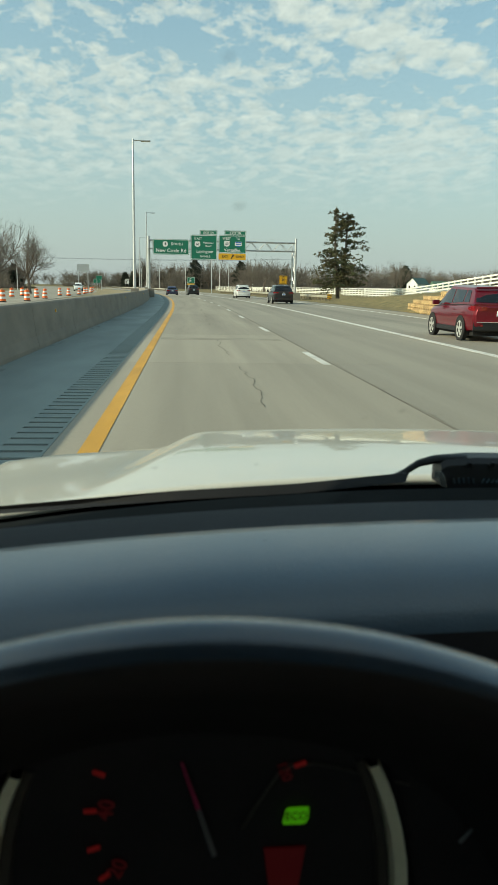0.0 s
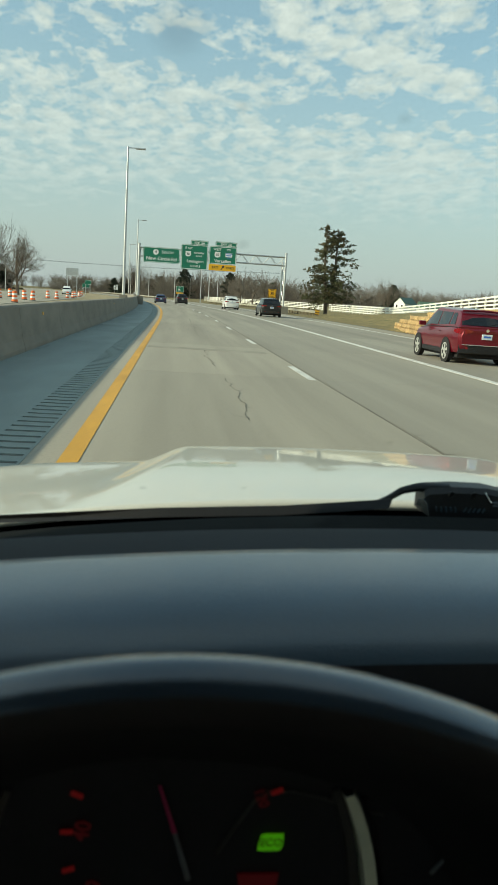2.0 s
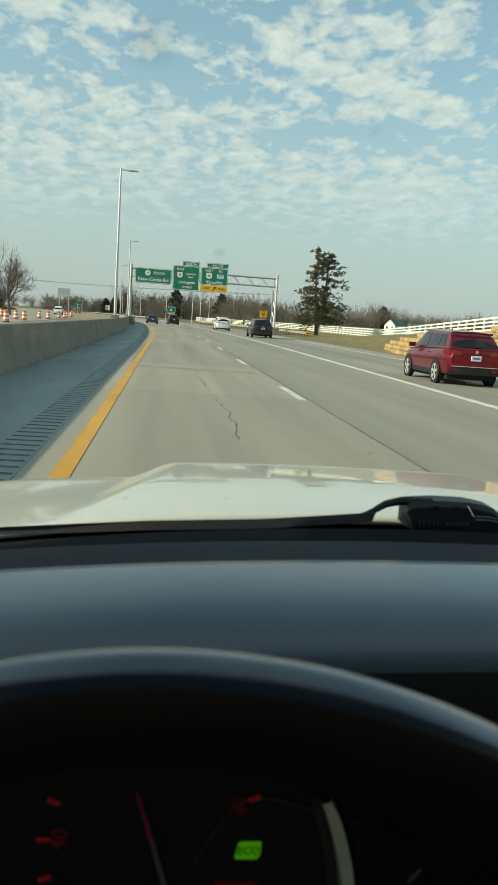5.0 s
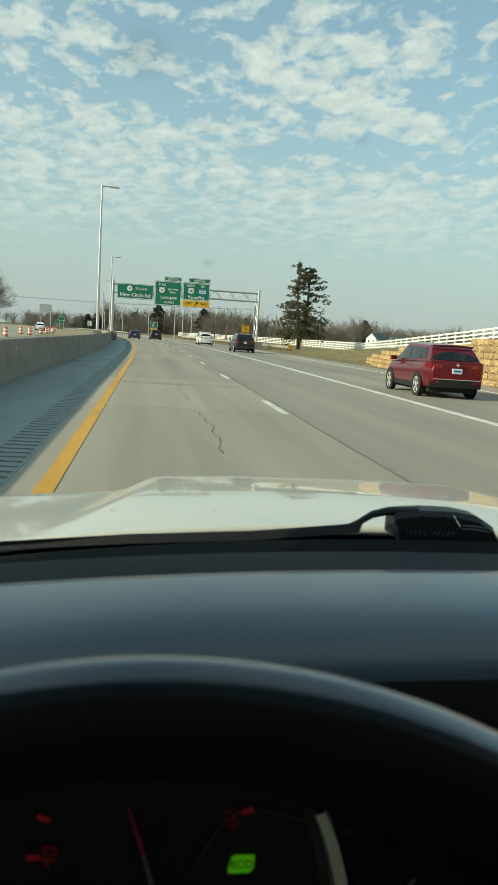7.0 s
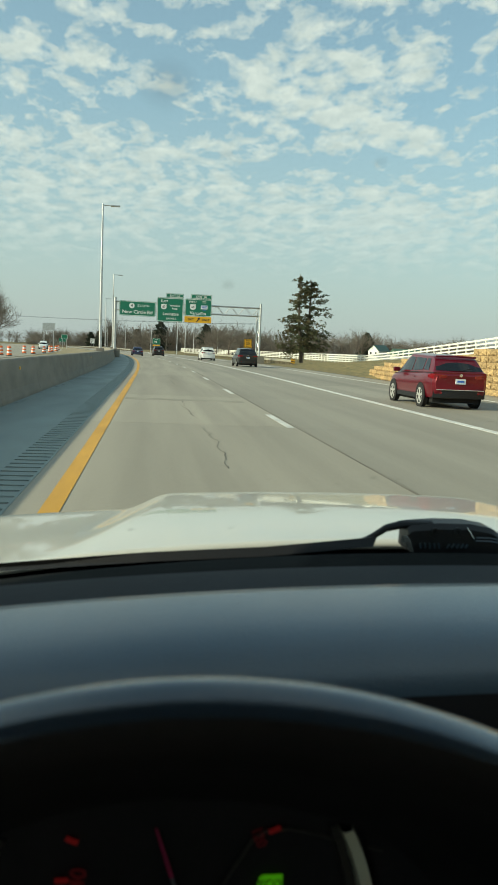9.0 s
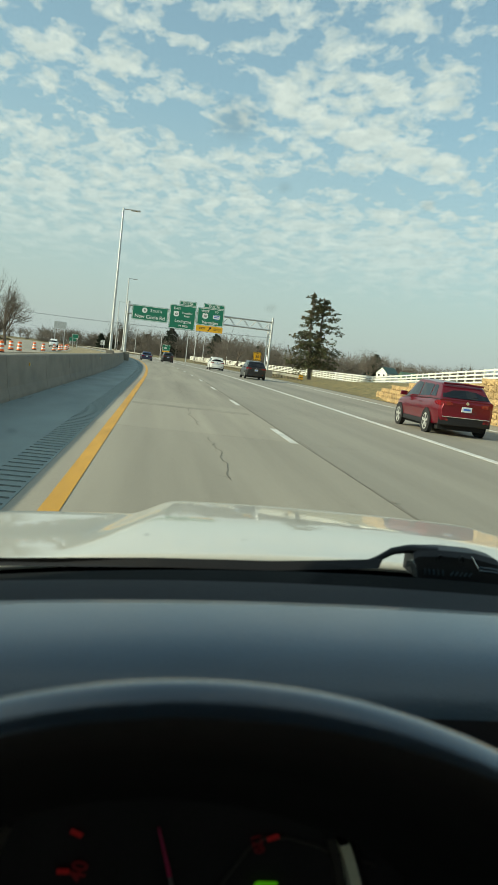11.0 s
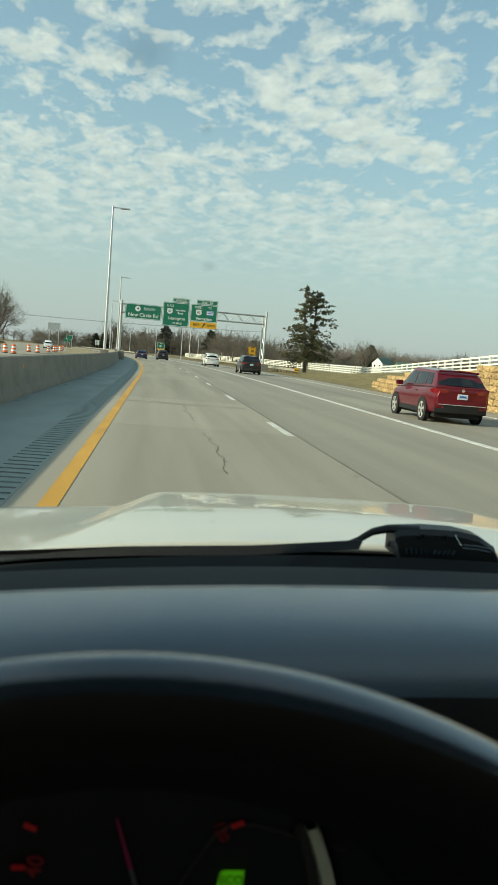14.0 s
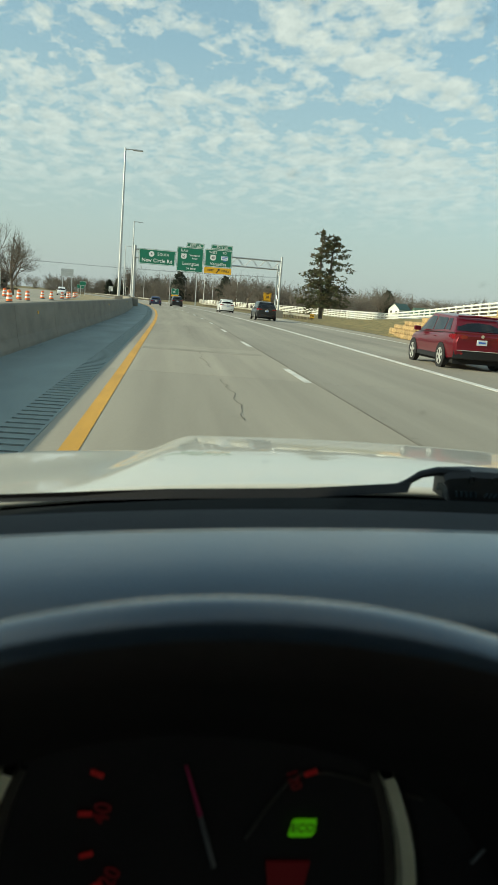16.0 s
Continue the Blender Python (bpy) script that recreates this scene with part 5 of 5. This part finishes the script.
ext = sign_panel("regulatory_sign", "white sign on posts reading Extended Weights", 0, 2.1, 2.2, 4.6, 378, LEGEND, True)
ext.location.x = 12.6 + bend(378)
lettering("EXTENDED", 0.36, SIGN_K, ext, (0, -0.03, 2.05))
lettering("WEIGHTS", 0.36, SIGN_K, ext, (0, -0.03, 1.62))
for k in range(3):
    Shape().box(-0.7, 0.1, -0.034, -0.022, 0.25 + 0.4 * k, 0.45 + 0.4 * k).make("symbol_bar", SIGN_K, ext)
for x in (-0.6, 0.6):
    Shape().box(x - 0.05, x + 0.05, 0.03, 0.12, -2.4, 2.3).make("post", STEEL, ext)
nxt = sign_panel("guide_sign", "green guide sign on posts far along the road", 0, 4.4, 2.6, 5.0, 486)
nxt.location.x = 7.5 + bend(486)
for x in (-1.4, 1.4):
    Shape().box(x - 0.08, x + 0.08, 0.03, 0.2, -2.8, 2.2).make("post", STEEL, nxt)

# ---- vehicles ----


def wheel(t, x, y, r, side, mat=ALLOY):
    w = Shape().grid([[(x + side * dx, y + rr * math.cos(2 * math.pi * k / 28), r + rr * math.sin(2 * math.pi * k / 28)) for k in range(28)]
                      for dx, rr in ((-0.19, r * 0.6), (-0.20, r * 0.92), (-0.17, r), (-0.03, r), (0.0, r * 0.93), (0.004, r * 0.76), (-0.012, r * 0.74), (-0.022, r * 0.72), (-0.024, 0.01))], True)
    tyre = w.make("wheel", RUBBER, t, smooth=True)
    rim = Shape()
    rim.disc((x - side * 0.012, y, r), r * 0.735, "x", 24, 0.012, r * 0.655)
    for k in range(5):
        a = 2 * math.pi * k / 5 + 0.3
        c, s = math.cos(a), math.sin(a)
        pts = []
        for u, v in ((0.06, -0.07), (0.06, 0.07), (0.68, 0.12), (0.68, -0.12)):
            pts.append((y + r * (u * c - v * s), r + r * (u * s + v * c)))
        rim.loft([[(x - side * 0.022, a0, b0) for a0, b0 in pts], [(x - side * 0.004, a0, b0) for a0, b0 in pts]])
    rim.disc((x - side * 0.008, y, r), r * 0.13, "x", 16, 0.02)
    rim.make("rim", mat, tyre, "pale five-spoke alloy rim")
    return tyre


def glide(st, n):
    """Stations joined by smooth curves, n steps to each."""
    out = []
    for i in range(len(st) - 1):
        p = [st[max(0, i - 1)], st[i], st[i + 1], st[min(len(st) - 1, i + 2)]]
        for k in range(n):
            u = k / n
            row = [p[1][0] + (p[2][0] - p[1][0]) * u]
            for c in range(1, 4):
                a = [q[c] for q in p]
                row.append(0.5 * (2 * a[1] + (a[2] - a[0]) * u + (2 * a[0] - 5 * a[1] + 4 * a[2] - a[3]) * u * u + (3 * a[1] - a[0] - 3 * a[2] + a[3]) * u ** 3))
            out.append(tuple(row))
    return out + [tuple(st[-1])]


def vehicle(name, label, size, paint_mat, style="suv", loc=(0, 0), turn=0.0, plate=PLATE, group="", low=True, rails=False):
    """A car: lofted body, cabin with panes, lamps, bumpers, mirrors and wheels; it faces +y."""
    L, W, H = size
    t = thing(name, label, "car", group, loc=(loc[0], loc[1], 0.0), turn=turn)
    h, w = L / 2, W / 2
    r = 0.355 if style != "sedan" else 0.325
    belt = H * (0.615 if style == "sedan" else 0.64)
    # stations from the tail to the nose: y, half width, sill height, belt height
    if style == "sedan":
        st = [(-h, 0.80 * w, 0.48, belt * 0.90), (-h + 0.10, 0.93 * w, 0.30, belt * 1.02), (-h + 0.5, w, 0.25, belt * 1.06), (-0.8, w, 0.20, belt * 1.0),
              (0.6, w, 0.20, belt * 0.97), (1.3, w, 0.22, belt * 0.93), (h - 0.5, 0.95 * w, 0.24, belt * 0.82), (h - 0.08, 0.82 * w, 0.30, belt * 0.70), (h, 0.70 * w, 0.42, belt * 0.55)]
        gl = [(-h + 0.62, 0.80, belt * 1.045, belt * 1.05), (-h + 1.30, 0.72, belt * 1.03, H - 0.03), (-0.25, 0.72, belt, H), (0.35, 0.71, belt, H - 0.03), (1.30, 0.80, belt * 0.92, belt * 0.94)]
    else:
        st = [(-h, 0.84 * w, 0.50, belt * 0.95), (-h + 0.08, 0.94 * w, 0.36, belt * 1.02), (-h + 0.5, w, 0.30, belt * 1.05), (-0.8, w, 0.26, belt * 1.0),
              (0.6, w, 0.26, belt * 0.97), (1.2, w, 0.28, belt * 0.95), (h - 0.5, 0.95 * w, 0.30, belt * 0.88), (h - 0.08, 0.84 * w, 0.36, belt * 0.75), (h, 0.72 * w, 0.46, belt * 0.60)]
        gl = [(-h + 0.07, 0.88, belt * 1.03, belt * 1.05), (-h + 0.56, 0.72, belt * 1.06, H - 0.10), (-h + 1.10, 0.73, belt * 1.05, H - 0.035), (-0.15, 0.74, belt, H), (0.40, 0.73, belt, H - 0.035), (1.48, 0.84, belt * 0.93, belt * 0.95)]
    rows = []
    for y, ww, zb, zt in glide(st, 4):
        d = zt - zb
        side = [(0.84, 0.0), (0.93, 0.035), (0.965, 0.12), (0.985, 0.30), (1.0, 0.52), (0.998, 0.66), (0.978, 0.78), (0.972, 0.82), (0.955, 0.92), (0.925, 0.975), (0.84, 1.0)]
        rows.append([(-ww * q, y, zb + d * f) for q, f in side] + [(0, y, zt + 0.012)] + [(ww * q, y, zb + d * f) for q, f in reversed(side)])
    body = Shape().loft(rows).make("body", paint_mat, t, smooth=True)
    rows = []
    fine = glide(gl, 4)
    for y, k, z0, z1 in fine:
        a, b = w * 0.92, w * k
        e = 0.03 * (z1 > z0 + 0.1)
        rows.append([(-a, y, z0 - 0.05), (-a, y, z0), (-b, y, z1 - e), (-b * 0.94, y, z1 - e * 0.3), (-b * 0.80, y, z1), (0, y, z1 + e * 0.4), (b * 0.80, y, z1), (b * 0.94, y, z1 - e * 0.3), (b, y, z1 - e), (a, y, z0), (a, y, z0 - 0.05)])
    Shape().loft(rows).make("cabin", paint_mat, t, smooth=True)

    def wall_at(y):
        for p, q in zip(fine, fine[1:]):
            if p[0] <= y <= q[0]:
                u = (y - p[0]) / (q[0] - p[0])
                return [p[i] + (q[i] - p[i]) * u for i in range(4)]
        return fine[-1]

    def side_pane(s, y0, y1, slant0=0.0, slant1=0.0):
        rows = []
        for f in (0.07, 0.3, 0.6, 0.86):
            line = []
            for i in range(9):
                y = y0 + slant0 * f + (y1 + slant1 * f - y0 - slant0 * f) * i / 8
                _, k, z0, z1 = wall_at(y)
                zt = z1 - 0.05
                line.append((s * (w * 0.92 + (w * k - w * 0.92) * f + 0.006), y, z0 + 0.015 + (zt - z0) * f))
            rows.append(line)
        Shape().grid(rows).make("side_window", TINT, t, "dark reflecting side window", smooth=True)

    def end_pane(name, p, q, n):
        rows = []
        for v in (0.10, 0.36, 0.62, 0.90):
            y, z, b = p[0] + (q[0] - p[0]) * v, p[3] + (q[3] - p[3]) * v, w * (0.90 + (q[1] - 0.90) * v)
            rows.append([(b * u, y + n * (0.012 - 0.05 * u * u), z + 0.010) for u in (-0.93, -0.84, -0.5, 0, 0.5, 0.84, 0.93)])
        Shape().grid(rows).make(name, TINT, t, "dark tinted glass", smooth=True)

    for s in (-1, 1):
        if style == "sedan":
            side_pane(s, -h + 1.02, -0.42, 0.25, 0.0)
            side_pane(s, -0.32, 1.10, 0.0, -0.60)
        else:
            side_pane(s, -h + 0.50, -h + 0.98, 0.30, 0.06)
            side_pane(s, -h + 1.06, -0.30, 0.06, 0.0)
            side_pane(s, -0.22, 1.20, 0.0, -0.66)
    end_pane("rear_window", gl[0], gl[1], -1)
    end_pane("windscreen", gl[-1], gl[-2], 1)
    for s in (-1, 1):
        a, b = s * w * 0.925, s * w
        Shape().tube([(a * 1.005, gl[0][0], gl[0][2]), (a * 1.005, 0.0, belt + 0.005), (a * 1.0, gl[-1][0], gl[-1][2])], 0.012, 5).make("window_trim", CHROME if style == "sedan" else BLACK, t)
        Shape().box(-0.11, 0.11, -0.06, 0.09, -0.075, 0.075, 0.03).make("mirror", paint_mat, t, loc=(s * (w + 0.10), 0.82, belt + 0.06))
        for y in (-h + 0.93, h - 0.92):
            wheel(t, s * (w + 0.030), y, r, s)
            Shape().disc((s * (w + 0.002), y, r + 0.02), r + (0.055 if low else 0.035), "x", 28, 0.03, r * 0.9).make("wheel_arch", UNDER, t)
        for y in (-0.62, 0.40):
            Shape().box(-0.012, 0.012, -0.10, 0.10, -0.015, 0.015, 0.005).make("door_handle", paint_mat if style == "suv" else CHROME, t, loc=(s * (w * 0.985 + 0.008), y, belt * 0.88))
        Shape().box(s * w * 0.97 - 0.02, s * w * 0.97 + 0.02, -h + 1.35, h - 1.35, 0.20 if style == "sedan" else 0.27, 0.34 if style == "sedan" else 0.42, 0.01).make("sill", BLACK if low else paint_mat, t)
        if rails:
            Shape().tube([(s * w * 0.66, -h + 0.7, H - 0.01), (s * w * 0.66, -h + 0.8, H + 0.05), (s * w * 0.66, 0.1, H + 0.05), (s * w * 0.66, 0.25, H)], 0.018, 6).make("roof_rail", CHROME, t)
        # tail lamp wraps round the corner
        zc = belt * (0.86 if style == "sedan" else 0.93)
        Shape().loft([[(s * w * a, y, zc - b), (s * w * a, y, zc + b), (s * w * a * 0.985, y + 0.02, zc + b), (s * w * a * 0.985, y + 0.02, zc - b)]
                      for a, y, b in ((0.50, -h - 0.012, 0.045), (0.72, -h - 0.01, 0.065), (0.90, -h + 0.035, 0.075), (0.975, -h + 0.14, 0.07), (1.005, -h + 0.32, 0.03))]).make("tail_lamp", TAIL, t, "red tail lamp")
        Shape().box(s * w * 0.62 - 0.06, s * w * 0.62 + 0.06, -h - 0.005, -h + 0.02, 0.47, 0.53, 0.004).make("reflector", TAIL, t)
    Shape().loft([[(x, -h + 0.02 + 0.10 * abs(x / w) ** 3, z0), (x, -h - 0.035 + 0.12 * abs(x / w) ** 3, z0 + 0.03), (x, -h - 0.03 + 0.12 * abs(x / w) ** 3, z1), (x, -h + 0.06 + 0.10 * abs(x / w) ** 3, z1)]
                  for x, z0, z1 in [(w * k, 0.26 if style == "sedan" else 0.33, 0.52 if style == "sedan" else 0.60) for k in (-0.9, -0.6, -0.3, 0, 0.3, 0.6, 0.9)]]).make("bumper", BLACK if low else paint_mat, t, smooth=True)
    if low:
        Shape().box(-w * 0.82, w * 0.82, -h - 0.045, -h + 0.03, 0.585, 0.61, 0.006).make("bumper_trim", CHROME, t, "thin bright bumper strip")
    zp = belt * 0.80
    pl = Shape().box(-0.16, 0.16, -h - 0.03, -h + 0.02, zp - 0.08, zp + 0.08, 0.004).make("number_plate", plate, t, "pale number plate")
    Shape().box(-0.11, 0.11, -h - 0.036, -h - 0.031, zp - 0.025, zp + 0.03).make("plate_bar", SIGN_B, pl)
    Shape().box(-0.36, 0.36, -h - 0.022, -h + 0.02, zp + 0.105, zp + 0.135, 0.005).make("tailgate_trim", CHROME if style == "sedan" else paint_mat, t)
    Shape().disc((0, -h - 0.016, zp + 0.19), 0.05, "y", 18, 0.02).make("badge", CHROME, t, "plain bright badge")
    Shape().box(-w * 0.8, w * 0.8, -h + 0.3, h - 0.3, 0.18, 0.32).make("underbody", UNDER, t)
    if style != "sedan":
        g0, g1 = gl[0], gl[1]
        Shape().tube([(-w * 0.70, g1[0] - 0.06, g1[3] + 0.03), (0, g1[0] - 0.10, g1[3] + 0.05), (w * 0.70, g1[0] - 0.06, g1[3] + 0.03)], 0.035, 6).make("spoiler", paint_mat, t, smooth=True)
        Shape().tube([(0, g0[0] - 0.03, g0[3] + 0.06), (0.35, g0[0] + 0.0, g0[3] + 0.14)], 0.012, 5).make("rear_wiper", BLACK, t)
        Shape().tube([(0, 0.0, H), (0, -0.08, H + 0.06)], [0.03, 0.008], 6).make("aerial", paint_mat, t)
    else:
        for s in (-1, 1):
            Shape().tube([(s * 0.55, -h - 0.02, 0.30), (s * 0.55, -h + 0.2, 0.30)], 0.04, 10).make("exhaust", CHROME, t)
    return t


RED = paint("dark_red_car_paint", (0.155, 0.002, 0.012), 0.5)
BLACK_CAR = paint("black_car_paint", (0.004, 0.0045, 0.006), 0.0)
GREY_CAR = paint("dark_grey_car_paint", (0.07, 0.08, 0.08), 0.4)
WHITE_CAR = paint("white_pearl_car_paint", (0.72, 0.73, 0.72), 0.0)
BLUE_CAR = paint("dark_blue_car_paint", (0.02, 0.03, 0.08), 0.3)
SILVER_CAR = paint("silver_car_paint", (0.45, 0.46, 0.46), 0.5)
vehicle("suv", "dark red compact SUV with alloy wheels in the exit lane", (4.65, 1.86, 1.68), RED, "suv", (9.45, 24.6), -0.5)
vehicle("minivan", "black minivan with red tail lamps in the exit lane", (5.1, 2.02, 1.78), BLACK_CAR, "suv", (9.3, 76.6), 1.2, low=False)
vehicle("suv", "white SUV with black roof rails in the exit lane", (4.9, 1.98, 1.82), WHITE_CAR, "suv", (7.85, 110.4), 3.1, low=False, rails=True)
vehicle("car", "dark blue sedan far ahead in the inner lane", (4.7, 1.85, 1.46), BLUE_CAR, "sedan", (0.8 + bend(134), 134), 4.0, low=False)
vehicle("suv", "black SUV far ahead in the middle lane", (4.8, 1.95, 1.80), BLACK_CAR, "suv", (4.9 + bend(140), 140), 4.5, low=False)
vehicle("car", "silver car far ahead on the bend", (4.6, 1.8, 1.5), SILVER_CAR, "sedan", (0.9 + bend(215), 215), 9.0, low=False)
vehicle("car", "small grey car far ahead in the exit lane", (4.6, 1.8, 1.5), SILVER_CAR, "sedan", (10.5 + bend(190), 190), 7.0, low=False)
vehicle("car", "dark grey sedan with pale alloy wheels in the middle lane", (4.81, 1.82, 1.47), GREY_CAR, "sedan", (4.95, -7.5), 0.0, low=False)
vehicle("van", "white vehicle far off on the oncoming carriageway", (5.2, 2.0, 1.9), WHITE_CAR, "suv", (-17.5 + bend(185), 185), 186, low=False)
for x in (CX - 0.90, CX + 0.90):
    for y in (-1.45, 1.72):
        wheel(own_car, x + math.copysign(0.07, x - CX), y, 0.35, math.copysign(1, x - CX))

# ---- concrete slabs of the road ----
for x0, x1, start, mat in ((-1.265, 2.955, -58.0, CONCRETE), (2.972, 7.365, -58.0, CONCRETE_D), (7.382, 13.245, -55.0, CONCRETE_D)):
    y = start
    while y < 300:
        ln = 9.15
        s = Shape()
        strip(s, x0, x1, y, y + ln - 0.014, -0.010, 0.0, 3.0)
        s.make("slab", mat, road)
        y += ln
far = Shape()
strip(far, -1.265, 13.245, 300.5, 420, -0.010, 0.0, 10)
tagged(far.make("slabs_beyond", CONCRETE, road), kind="stuff")
